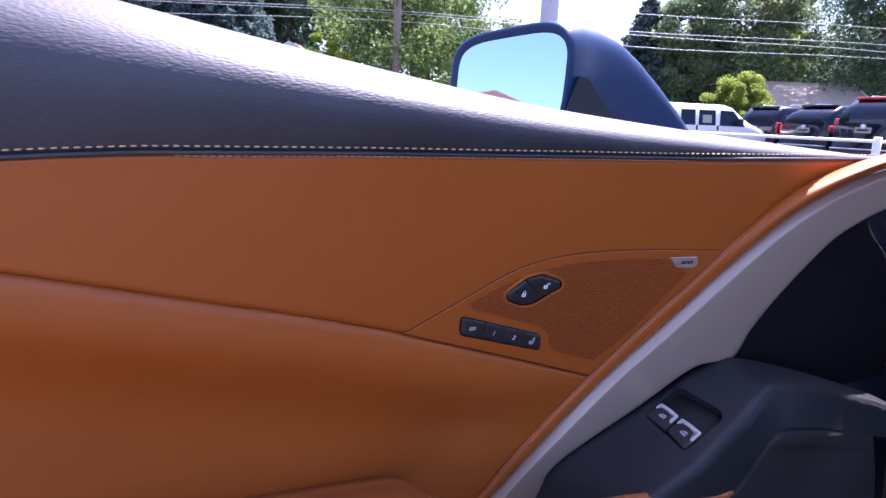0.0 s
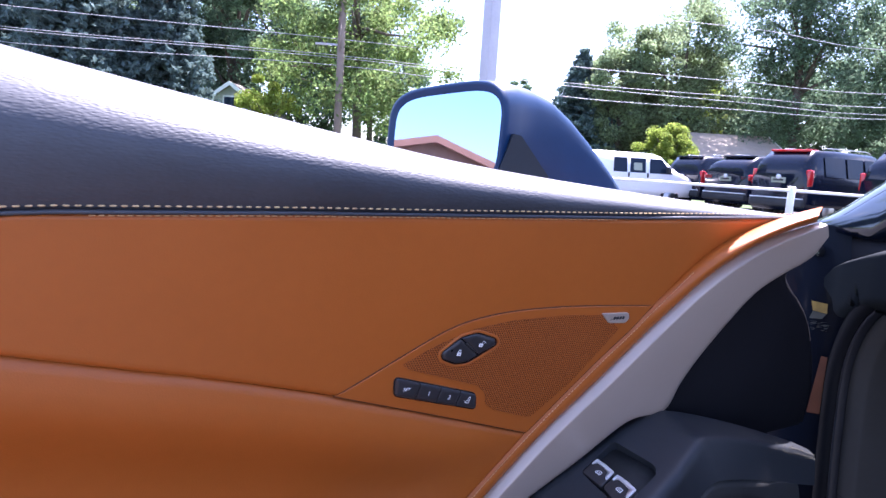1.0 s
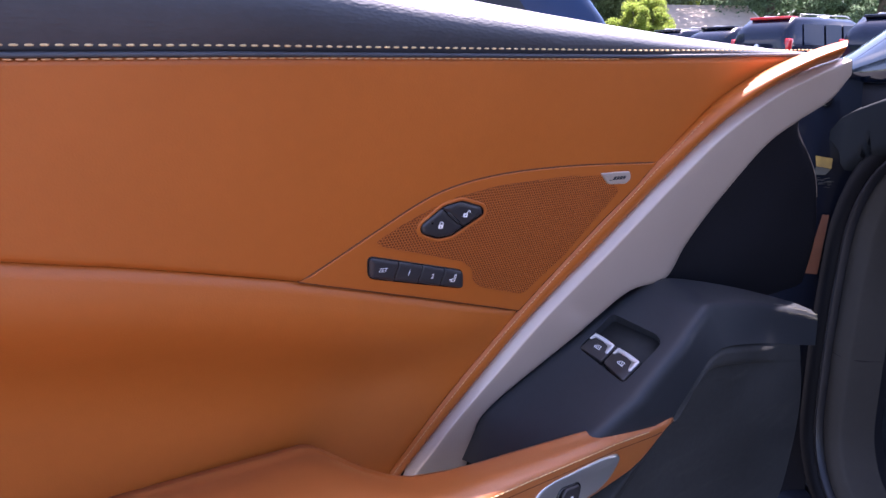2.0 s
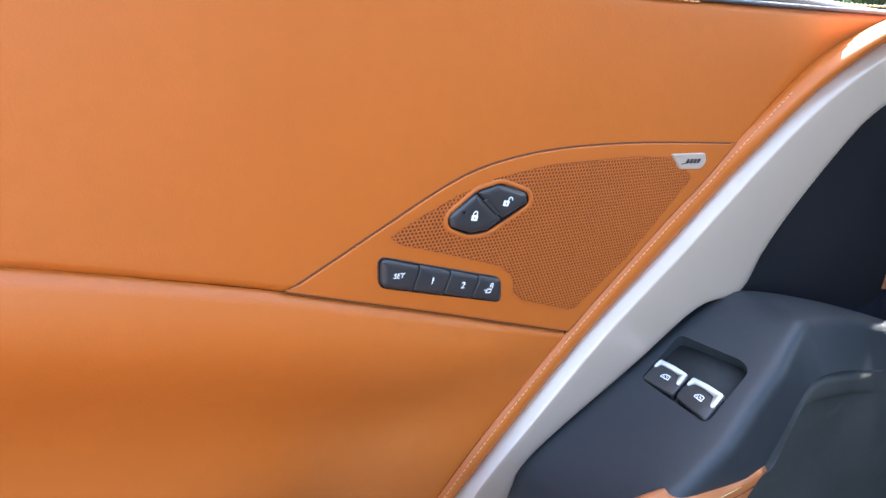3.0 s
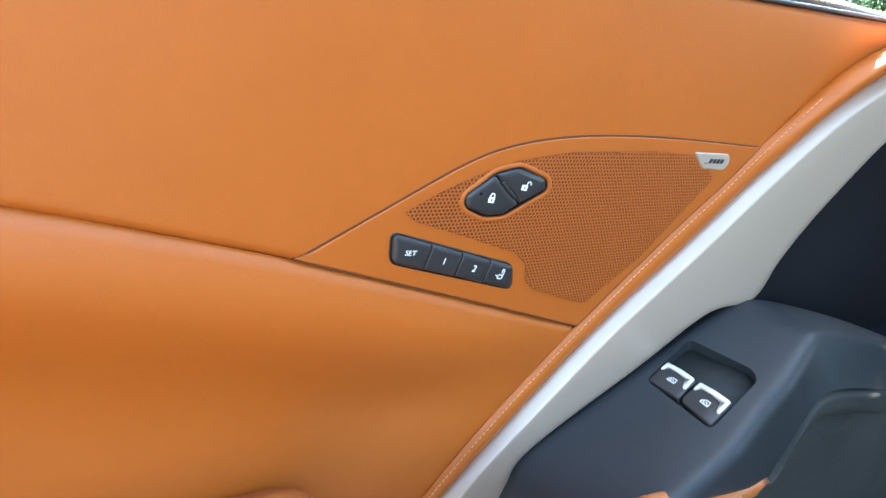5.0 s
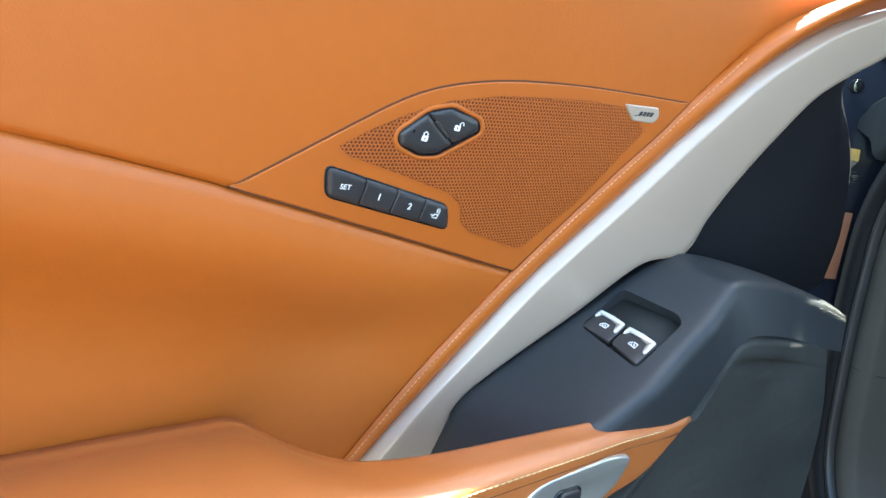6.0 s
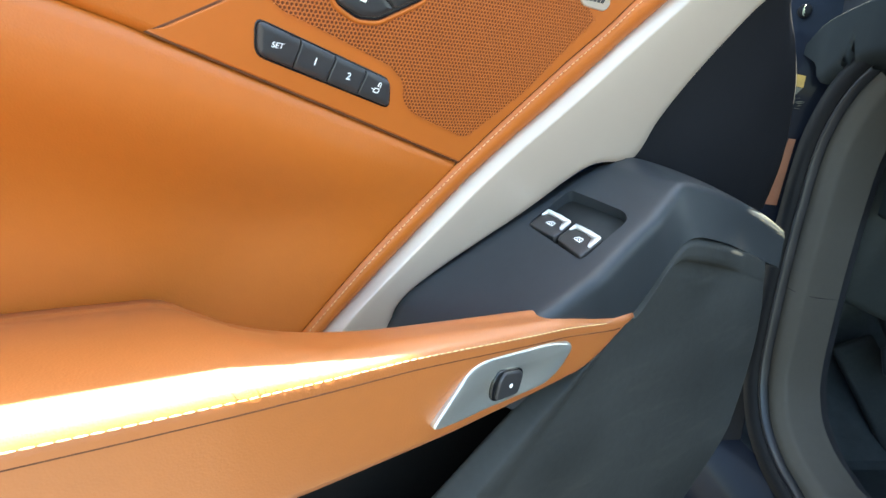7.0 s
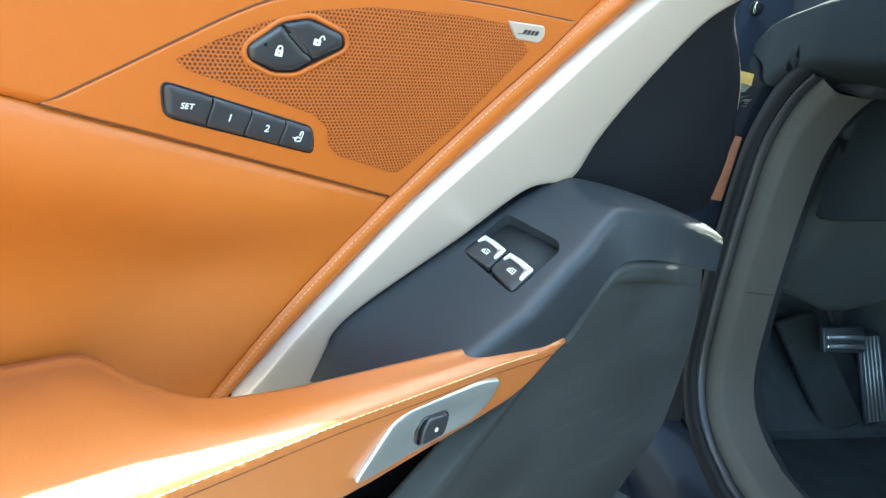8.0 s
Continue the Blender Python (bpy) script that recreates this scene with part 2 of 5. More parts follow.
def slab(outline, v_of, thick, bevel=0.0015, steps=3, plain=False):
    """A plate over an outline of (u, w) points: its face lies at v_of(u, w), its edge is rounded, and it is thick metres deep (along v)."""
    o = np.array(outline, float)
    c = o.mean(axis=0)
    nxt, prv = np.roll(o, -1, 0), np.roll(o, 1, 0)
    tang = nxt - prv
    nor = np.c_[tang[:, 1], -tang[:, 0]]
    nor /= np.linalg.norm(nor, axis=1)[:, None] + 1e-9
    area = 0.5 * np.sum(o[:, 0] * nxt[:, 1] - nxt[:, 0] * o[:, 1])
    if area < 0:
        nor = -nor
    rings = [[(p[0], v_of(*p) + thick, p[1]) for p in o]]
    for k in range(steps + 1):
        a = k / steps * math.pi / 2
        q = o - nor * bevel * (1 - math.cos(a))
        rings.append([(p[0], v_of(*p) + bevel * (1 - math.sin(a)), p[1]) for p in q])
    wide = np.ptp(o[:, 0]) > 0.15
    inner = o - nor * (bevel + (0.0003 if plain or wide else 0.0))
    if plain or wide:
        rings.append([(p[0], v_of(*p), p[1]) for p in inner])
    if plain:
        bm = loft(rings, closed=True)
        bm.verts.ensure_lookup_table()
        bm.faces.new(list(bm.verts)[-len(o):])
        return bm
    for f in (0.92, 0.84, 0.76, 0.68, 0.60, 0.50, 0.40, 0.30, 0.20, 0.10):
        q = c + (inner - c) * f
        rings.append([(p[0], v_of(*p), p[1]) for p in q])
    bm = loft(rings, closed=True)
    bm.verts.ensure_lookup_table()
    n = len(o)
    mid = bm.verts.new((c[0], v_of(*c), c[1]))
    last = list(bm.verts)[-1 - n:-1]
    for i in range(n):
        bm.faces.new((last[i], last[(i + 1) % n], mid))
    return bm


def box(bm, x0, x1, y0, y1, z0, z1, m=None):
    """A cuboid added to bm, turned by m when given."""
    p = [Vector((x, y, z)) for x in (x0, x1) for y in (y0, y1) for z in (z0, z1)]
    v = [bm.verts.new(m @ q if m else q) for q in p]
    for f in ((0, 1, 3, 2), (4, 6, 7, 5), (0, 4, 5, 1), (2, 3, 7, 6), (0, 2, 6, 4), (1, 5, 7, 3)):
        bm.faces.new([v[i] for i in f])
    return bm


def cuboid(x0, x1, y0, y1, z0, z1, bevel=0.0, m=None, seg=2):
    bm = box(bmesh.new(), x0, x1, y0, y1, z0, z1, m)
    if bevel:
        bmesh.ops.bevel(bm, geom=list(bm.edges), offset=bevel, segments=seg, affect="EDGES", profile=0.5)
    return bm


def tube(points, radius, sides=8, caps=True, bm=None):
    """A tube along points; radius is one number or one per point."""
    p = [Vector(q) for q in points]
    rad = radius if hasattr(radius, "__len__") else [radius] * len(p)
    rows = []
    side = None
    for i, q in enumerate(p):
        d = (p[min(i + 1, len(p) - 1)] - p[max(i - 1, 0)]).normalized()
        ref = side if side is not None else (Vector((0, 0, 1)) if abs(d.z) < 0.9 else Vector((1, 0, 0)))
        a = d.cross(ref).cross(d).normalized() if side is not None else d.cross(ref).normalized()
        side = a
        b = d.cross(a).normalized()
        rows.append([q + rad[i] * (math.cos(t) * a + math.sin(t) * b) for t in (2 * math.pi * k / sides for k in range(sides))])
    return loft(rows, closed=True, caps=caps, bm=bm)


def stitches(points, length, gap, radius, lift):
    """A row of thread stitches, each a short rounded bead, along a line of points in door space."""
    p = np.array(points, float)
    s = np.r_[0, np.cumsum(np.linalg.norm(np.diff(p, axis=0), axis=1))]
    at = lambda x: np.array([np.interp(x, s, p[:, k]) for k in range(3)])
    bm = bmesh.new()
    x = 0.0
    while x + length < s[-1]:
        a, b = at(x), at(x + length)
        mid = (a + b) / 2 + np.array(lift)
        tube([a, a * 0.75 + b * 0.25 + np.array(lift) * 0.8, mid, a * 0.25 + b * 0.75 + np.array(lift) * 0.8, b], [radius * 0.5, radius, radius, radius, radius * 0.5], 5, True, bm)
        x += length + gap
    return bm


def lettering(text, size, m, parent, mat):
    """Printed characters in the built-in font, as a mesh."""
    cu = bpy.data.curves.new("lettering", "FONT")
    cu.body, cu.size, cu.align_x, cu.align_y, cu.extrude, cu.shear, cu.offset = text, size, "CENTER", "CENTER", 0.0001, 0.14, 0.0
    tmp = bpy.data.objects.new("tmp", cu)
    scene.collection.objects.link(tmp)
    me = bpy.data.meshes.new_from_object(tmp.evaluated_get(bpy.context.evaluated_depsgraph_get()))
    bpy.data.objects.remove(tmp)
    me.materials.clear()
    me.materials.append(mat)
    ob = new("lettering", me)
    ob.parent = parent
    ob.matrix_local = m
    return ob


def cut(bm, cutter):
    """bm with the closed mesh cutter taken out of it."""
    obs = []
    for b in (bm, cutter):
        bmesh.ops.recalc_face_normals(b, faces=b.faces)
        me = bpy.data.meshes.new("tmp")
        b.to_mesh(me)
        b.free()
        o = bpy.data.objects.new("tmp", me)
        scene.collection.objects.link(o)
        obs.append(o)
    mod = obs[0].modifiers.new("cut", "BOOLEAN")
    mod.operation, mod.object, mod.solver = "DIFFERENCE", obs[1], "EXACT"
    me = bpy.data.meshes.new_from_object(obs[0].evaluated_get(bpy.context.evaluated_depsgraph_get()))
    out = bmesh.new()
    out.from_mesh(me)
    for o in obs:
        bpy.data.objects.remove(o)
    return out


# ---- the open car door ----
car_door = empty("car_door", DOOR, "open sports car door with tan leather inner panel", "car door")


def plane(u, w):
    """The inner panel's face: it leans in towards its top."""
    return -0.19 * w + 0.016 * u - 0.001


def proud(d):
    return lambda u, w: plane(u, w) - d


def rounded(poly, r, n=5):
    """The outline of a polygon with its corners rounded."""
    out = []
    p = [np.array(q, float) for q in poly]
    for i, b in enumerate(p):
        a, c = p[i - 1], p[(i + 1) % len(p)]
        s = b + (a - b) * min(0.45, r / np.linalg.norm(a - b))
        e = b + (c - b) * min(0.45, r / np.linalg.norm(c - b))
        for t in np.linspace(0, 1, n):
            out.append((1 - t) ** 2 * s + 2 * t * (1 - t) * b + t * t * e)
    return out


def shrink(poly, d):
    o = np.array(poly, float)
    tang = np.roll(o, -1, 0) - np.roll(o, 1, 0)
    nor = np.c_[tang[:, 1], -tang[:, 0]]
    nor /= np.linalg.norm(nor, axis=1)[:, None] + 1e-9
    nx = np.roll(o, -1, 0)
    if np.sum(o[:, 0] * nx[:, 1] - nx[:, 0] * o[:, 1]) < 0:
        nor = -nor
    return o - nor * d



def stitch_w(u):
    """Height of the joint between the leather panel and the black roll."""
    return float(np.interp(u, [-0.7, -0.30, -0.26, -0.21, -0.05, 0.3, 0.55], [0.140, 0.1580, 0.1608, 0.1634, 0.1656, 0.1668, 0.1705]))


SEAM_LINE = curve([(-0.70, 0.150), (-0.50, 0.124), (-0.306, 0.0785), (-0.222, 0.0572), (-0.157, 0.0405), (-0.13, 0.0343), (-0.089, 0.0232), (-0.040, 0.0092), (-0.0105, 0.0004), (0.10, -0.036), (0.212, -0.074)], 120)
EDGE_LINE = curve([(0.068, -0.262), (0.085, -0.235), (0.147, -0.150), (0.212, -0.074), (0.2835, -0.001), (0.328, 0.0405), (0.3535, 0.068), (0.400, 0.112), (0.432, 0.135), (0.475, 0.154), (0.520, 0.168), (0.560, 0.178), (0.602, 0.186)], 160)
TRIM_LINE = curve([(0.083, -0.262), (0.119, -0.214), (0.172, -0.149), (0.231, -0.081), (0.304, -0.013), (0.375, 0.055), (0.430, 0.101), (0.490, 0.135), (0.548, 0.1555), (0.600, 0.1675)], 160)


def seam_w(u):
    return float(np.interp(u, SEAM_LINE[:, 0], SEAM_LINE[:, 1]))


def edge_u(w):
    return float(np.interp(w, EDGE_LINE[:, 1], EDGE_LINE[:, 0]))


def panel(low, high, right, v_of, ni=90, nf=40, left=-0.70, edge=0.0032, tuck=0.0042):
    """A padded panel between two lines of w, out to the line right(w); its edges roll in."""
    fi = np.r_[np.linspace(0, 1, ni)[:-1], 1 - 0.0035, 1 - 0.0015, 1]
    ff = np.r_[0, 0.012, 0.03, np.linspace(0.06, 0.94, nf), 0.97, 0.988, 1]
    rows = []
    for f in ff:
        row = []
        for i in fi:
            wr = low(None) + (high(None) - low(None)) * f
            u = left + (right(wr) - left) * i
            b, t = low(i), high(i)
            w = b + (t - b) * f
            d = min(f, 1 - f) * (t - b)
            side = (1 - i) * (right(wr) - left) * 0.9
            roll = max(tuck * max(0.0, 1 - d / edge) ** 2, 0.0018 * max(0.0, 1 - side / 0.002) ** 2)
            row.append((u, v_of(u, w) + roll, w))
        rows.append(row)
    return loft(rows)


Q_W = -0.074


def upper_low(i):
    return Q_W if i is None else seam_w(-0.70 + (0.212 + 0.70) * i)


def upper_high(i):
    return 0.1696 if i is None else stitch_w(-0.70 + (0.52 + 0.70) * i) - 0.0006


def bow(u, w):
    """A slight fullness of the padding."""
    return plane(u, w) + 0.004 * math.sin(min(1, max(0, (w + 0.08) / 0.25)) * math.pi) * min(1, max(0, (-0.03 - u) / 0.3)) * -1


part("upper_panel", panel(upper_low, upper_high, edge_u, bow), TAN, car_door, "smooth tan leather upper panel")


def lower_high(i):
    return Q_W if i is None else seam_w(-0.70 + (0.212 + 0.70) * i)


def lower_low(i):
    return -0.26


def lower_v(u, w):
    """Below the seam the padding rolls out, falls into a hollow and swells again."""
    s = seam_w(min(u, 0.212)) - w
    return plane(u, w) + min(1.0, max(0.0, (edge_u(w) - u) / 0.10)) * float(np.interp(s, [0, 0.012, 0.03, 0.05, 0.075, 0.10, 0.13, 0.17, 0.22, 0.30], [0.001, -0.0060, -0.0085, -0.0050, 0.0055, 0.0140, 0.0155, 0.0095, -0.001, -0.014]))


def smooth_lower(u, w):
    return sum(lower_v(u, w + d) for d in (-0.012, -0.006, 0, 0.006, 0.012)) / 5


part("lower_panel", panel(lower_low, lower_high, edge_u, smooth_lower, nf=60), TAN, car_door, "tan leather lower panel with a soft hollow")

# backing behind the joints
part("joint_backing", loft([[(u, plane(u, w) + 0.0045 + (0.014 if w < seam_w(min(u, 0.212)) - 0.012 else 0), w) for u in np.linspace(-0.70, edge_u(w) + 0.01, 30)] for w in np.linspace(-0.26, 0.156, 120)]), SEAM, car_door)

# band along the trim, swelling into the lit cap at its upper end
rows = []
for k, (a, b) in enumerate(zip(EDGE_LINE, TRIM_LINE)):
    f = k / (len(EDGE_LINE) - 1)
    row = []
    swell = 0.006 + 0.030 * max(0, (f - 0.58) / 0.42) ** 1.05
    for s in np.linspace(0, 1, 15):
        u, w = a + (b - a) * s
        peak = 0.5 + 0.16 * max(0, (f - 0.6) / 0.4)
        lift = swell * (math.sin(math.pi / 2 * s / peak) ** (0.6 + 0.8 * max(0, (f - 0.6) / 0.4)) if s < peak else math.sin(math.pi / 2 * (1 - s) / (1 - peak)) ** 0.6)
        base = 0.022 * max(0, (f - 0.62) / 0.38) ** 1.3 * (1 if s > 0 else 0.3)
        row.append((u - 1.6 * (base + lift * max(0, (f - 0.6) / 0.4)), plane(u, w) + 0.0016 - lift - base, w + (0.004 * math.sin(math.pi * s) * max(0, (f - 0.6) / 0.4))))
    rows.append(row)
part("edge_band", loft(rows), TAN, car_door, "rounded tan leather band ending in a sunlit cap")
line = [(r[2][0], r[2][1] - 0.0004, r[2][2]) for r in rows[4:112]]
part("stitching", stitches(line, 0.0032, 0.0012, 0.00050, (0, -0.0006, 0)), THREAD_TAN, car_door, "tan thread along the band", kind="stuff")

# satin silver sweep
SILVER_R = curve([(0.168, -0.275), (0.174, -0.225), (0.186, -0.182), (0.285, -0.118), (0.350, -0.076), (0.405, -0.070), (0.421, -0.034), (0.441, 0.000), (0.474, 0.043), (0.508, 0.080), (0.548, 0.103), (0.592, 0.124), (0.612, 0.150)], 160)
rows = []
for k, (a, b) in enumerate(zip(TRIM_LINE, SILVER_R)):
    f = k / 159
    base = 0.020 * max(0, (f - 0.62) / 0.38) ** 1.3
    row = []
    wide = np.linalg.norm(b - a)
    k = min(1.0, wide / 0.06)
    steps = [(0, 0.004), (0, -0.001), (0.0012, -0.0034), (0.0040, -0.0066), (0.0070, -0.0100), (0.0084, -0.0112), (0.0098, -0.0118), (0.0114, -0.0120)]
    steps = [(x * 0.78 * k / wide, d) for x, d in steps] + [(0.3, -0.0120), (0.5, -0.0120), (0.7, -0.0119), (0.9, -0.0118), (0.985, -0.0112), (1, -0.010), (1, 0.006)]
    for s, d in steps:
        ww = a + (b - a) * s
        row.append((ww[0] - 1.6 * base, plane(*ww) + d - base, ww[1]))
    rows.append(row)
part("silver_trim", loft(rows), SILVER, car_door, "satin silver sweeping trim with a bright edge")

# black corner panel ahead of the trim
right = curve([(0.752, -0.150), (0.742, -0.095), (0.728, -0.060), (0.704, -0.020), (0.675, 0.020), (0.640, 0.052), (0.588, 0.090), (0.592, 0.115), (0.604, 0.140)], 82)
left = curve([(0.40, -0.150), (0.402, -0.075), (0.430, -0.030), (0.465, 0.043), (0.500, 0.082), (0.541, 0.105), (0.585, 0.124), (0.600, 0.142)], 82)
rows = []
for a, b in zip(left, right):
    row = []
    for s in (0, 0.25, 0.5, 0.75, 0.94, 0.98, 1, 1):
        q = a + (b - a) * s
        row.append((q[0], plane(*q) + 0.003 + 0.006 * s * s + (0.004 if s > 0.97 else 0), q[1]))
    row[-1] = (row[-1][0] - 0.002, row[-1][1] + 0.03, row[-1][2])
    rows.append(row)
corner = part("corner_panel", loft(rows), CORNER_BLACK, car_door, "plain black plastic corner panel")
part("worn_edge", tube([(p[0] - 0.0004, plane(*p) + 0.0125, p[1]) for p in right if -0.01 < p[1] < 0.075], 0.00035, 6), SILVER, corner, "thin worn pale edge")

# ---- black leather top roll with stitched joint ----
RIDGE = curve([(-0.70, 0.004, 0.348), (-0.45, 0.004, 0.311), (-0.243, 0.004, 0.2710), (-0.133, 0.005, 0.2510), (-0.008, 0.007, 0.2298), (0.129, 0.010, 0.2098), (0.313, 0.018, 0.193), (0.48, 0.027, 0.180), (0.60, 0.030, 0.170)], 140)
rows = []
for r in RIDGE:
    u = r[0]
    va, wa = plane(u, stitch_w(u)) + 0.001, stitch_w(u) + 0.0015
    h = r[2] - wa
    row = [(u, va + 0.008, wa - 0.003), (u, va + 0.001, wa - 0.001)]
    p0, p1, p2 = np.array((va, wa)), np.array((va - 0.046 * min(1.0, max(0.0, h - 0.012) / 0.055), wa + 0.72 * h)), np.array((r[1], r[2]))
    for t in np.linspace(0.02, 1, 22):
        q = (1 - t) ** 2 * p0 + 2 * t * (1 - t) * p1 + t * t * p2
        row.append((u, q[0], q[1]))
    row += [(u, r[1] + 0.012, r[2] - 0.0015), (u, r[1] + 0.03, r[2] - 0.008), (u, r[1] + 0.05, r[2] - 0.020), (u, r[1] + 0.055, r[2] - 0.06)]
    rows.append(row)
part("top_roll", loft(rows), BLACK_LEATHER, car_door, "black grained leather roll along the door top")
us = np.linspace(-0.70, 0.545, 160)
part("piping", tube([(u, plane(u, stitch_w(u)) - 0.001, stitch_w(u) + 0.0002) for u in us], 0.0016, 8), BLACK_LEATHER, car_door, "thin black piping")
part("stitching", stitches([(u, plane(u, stitch_w(u)) - 0.0012 - 0.006 * min(1.0, max(0.0, 0.3 - u) / 0.25), stitch_w(u) + 0.0050) for u in us], 0.0040, 0.0027, 0.0007, (0, -0.0006, 0)), THREAD, car_door, "cream stitching on black leather", kind="stuff")
part("stitching", stitches([(u, plane(u, stitch_w(u)) - 0.0010, stitch_w(u) - 0.0022) for u in us[65:125]], 0.0044, 0.0013, 0.0005, (0, -0.0003, 0)), THREAD_TAN, car_door, kind="stuff")

# ---- speaker panel with its switches ----
P_OUT = [(-0.009, 0.0005), (0.020, 0.0165), (0.053, 0.035), (0.087, 0.0535), (0.112, 0.0635), (0.144, 0.070), (0.183, 0.0732), (0.238, 0.0735), (0.295, 0.0712), (0.3535, 0.068)]
outline = list(curve(P_OUT, 40)) + [p for p in EDGE_LINE[::-1] if -0.065 < p[1] < 0.058] + [np.array((0.2115, -0.0735))] + [p for p in SEAM_LINE[::-1] if 0.003 < p[0] < 0.202]
part("panel_gap", slab(outline, proud(0.0003), 0.004, 0.0003), SEAM, car_door)
speaker = part("speaker_panel", slab(shrink(outline, 0.0013), proud(0.0012), 0.004, 0.0009), TAN_PLASTIC, car_door, "tan speaker panel set into the leather")
GRILLE = [(0.053, 0.0255), (0.074, 0.037), (0.099, 0.048), (0.125, 0.0565), (0.167, 0.0625), (0.241, 0.0635), (0.284, 0.0605), (0.309, 0.043), (0.257, -0.017), (0.213, -0.052), (0.206, -0.052), (0.160, -0.036), (0.151, -0.028), (0.148, -0.015), (0.137, -0.006), (0.092, 0.0095), (0.061, 0.0195)]
# brown backing paints the shade inside the shallow grille holes
part("grille_backing", slab(shrink(rounded(GRILLE, 0.003, 4), 0.0004), proud(0.0014), 0.001, 0.0001), GRILLE_BACK, speaker)


def inside(p, poly):
    hit = False
    for (x0, y0), (x1, y1) in zip(poly, poly[1:] + poly[:1]):
        if (y0 > p[1]) != (y1 > p[1]) and p[0] < (x1 - x0) * (p[1] - y0) / (y1 - y0) + x0:
            hit = not hit
    return hit


LOCK_OUT = rounded([(0.0935, 0.034), (0.113, 0.0485), (0.130, 0.0520), (0.1525, 0.0440), (0.1550, 0.0365), (0.124, 0.0200), (0.110, 0.0198), (0.0950, 0.0268)], 0.004)
LOCK_OUT = [p + np.array((-0.0022, 0.0006)) for p in LOCK_OUT]
LOCK_RIM = [tuple(p) for p in shrink(LOCK_OUT, -0.0022)]


def honeycomb(pitch, hole):
    """A perforated sheet: hexagonal cells, each with a hexagonal hole through it."""
    bm = bmesh.new()
    r = pitch / math.sqrt(3)
    for j in range(-75, 75):
        for i in range(-20, 170):
            c = (0.04 + pitch * (i + 0.5 * (j % 2)), 0.005 + 1.5 * r * j)
            if not inside(c, GRILLE) or inside(c, LOCK_RIM):
                continue
            ring = lambda k, d: [bm.verts.new((c[0] + k * math.sin(a), proud(d)(c[0], c[1]), c[1] + k * math.cos(a))) for a in (math.pi / 3 * q for q in range(6))]
            a, b, e = ring(r, 0.0018), ring(hole, 0.0018), ring(hole * 0.92, 0.00135)
            for q in range(6):
                t = (q + 1) % 6
                bm.faces.new((a[q], a[t], b[t], b[q]))
                bm.faces.new((b[q], b[t], e[t], e[q]))
    return bm


part("grille", honeycomb(0.00268, 0.00110), TAN_PLASTIC, speaker, "fine honeycomb perforated speaker grille", smooth=False, kind="stuff")
badge = part("badge", slab(rounded([(0.2775, 0.0630), (0.3155, 0.0620), (0.3190, 0.0545), (0.3145, 0.0493), (0.2905, 0.0508)], 0.003), proud(0.0030), 0.004, 0.0010), SILVER, speaker, "small silver badge with slanted dark marks")
for k in range(4):
    u, w = 0.2945 + 0.0041 * k, 0.0549 - 0.0001 * k
    part("badge_mark", slab(rounded([(u, w), (u + 0.0012, w + 0.0034), (u + 0.0046, w + 0.0033), (u + 0.0034, w - 0.0001)], 0.0006, 3), proud(0.0032), 0.0006, 0.0001), BLACK_KEY, badge)
part("badge_mark", slab([(0.2900, 0.0545), (0.2900, 0.0550), (0.2950, 0.0556), (0.2950, 0.0549)], proud(0.0032), 0.0006, 0.0001), BLACK_KEY, badge)


def on_panel(u, w, d, deg):
    """A pose flat on the panel, d proud of it, its x axis turned deg degrees downwards."""
    c, s = math.cos(radians(deg)), math.sin(radians(deg))
    e1, e2 = Vector((c, 0.19 * s + 0.016 * c, -s)).normalized(), Vector((s, -0.19 * c + 0.016 * s, c)).normalized()
    n = e1.cross(e2).normalized()
    m = Matrix((e1, n.cross(e1), n)).transposed().to_4x4()
    m.translation = (u, plane(u, w) - d, w)
    return m


def key_print(text, u, w, size, parent, d):
    return lettering(text, size, on_panel(u, w, d, 6.0), parent, PRINT)


strip = part("memory_switch", slab(rounded([(0.0462, 0.0150), (0.1385, -0.0138), (0.1418, -0.0340), (0.0475, -0.0063)], 0.0065), proud(0.0018), 0.004, 0.0006), BLACK_GLOSS, car_door, "black seat memory switch strip with four keys")
K_TOP = [np.array(p) for p in ((0.0478, 0.0134), (0.1380, -0.0150))]
K_LOW = [np.array(p) for p in ((0.0489, -0.0053), (0.1403, -0.0324))]


def divider(top, low, gap):
    """The S-shaped joint between two keys, from its upper to its lower end."""
    a, b = K_TOP[0] + (K_TOP[1] - K_TOP[0]) * top, K_LOW[0] + (K_LOW[1] - K_LOW[0]) * low
    pts = []
    for t in np.linspace(0, 1, 9):
        k = t * t * (3 - 2 * t)
        pts.append((a[0] + (b[0] - a[0]) * k + gap, a[1] + (b[1] - a[1]) * t))
    return pts



def pillow(edges, rim, rise, reach):
    """A face that swells from its edges: edges are pairs of (u, w) points."""
    def v_of(u, w):
        near = reach
        for (x0, y0), (x1, y1) in edges:
            near = min(near, abs((x1 - x0) * (w - y0) - (y1 - y0) * (u - x0)) / math.hypot(x1 - x0, y1 - y0))
        return plane(u, w) - rim - rise * (1 - (1 - near / reach) ** 2)
    return v_of


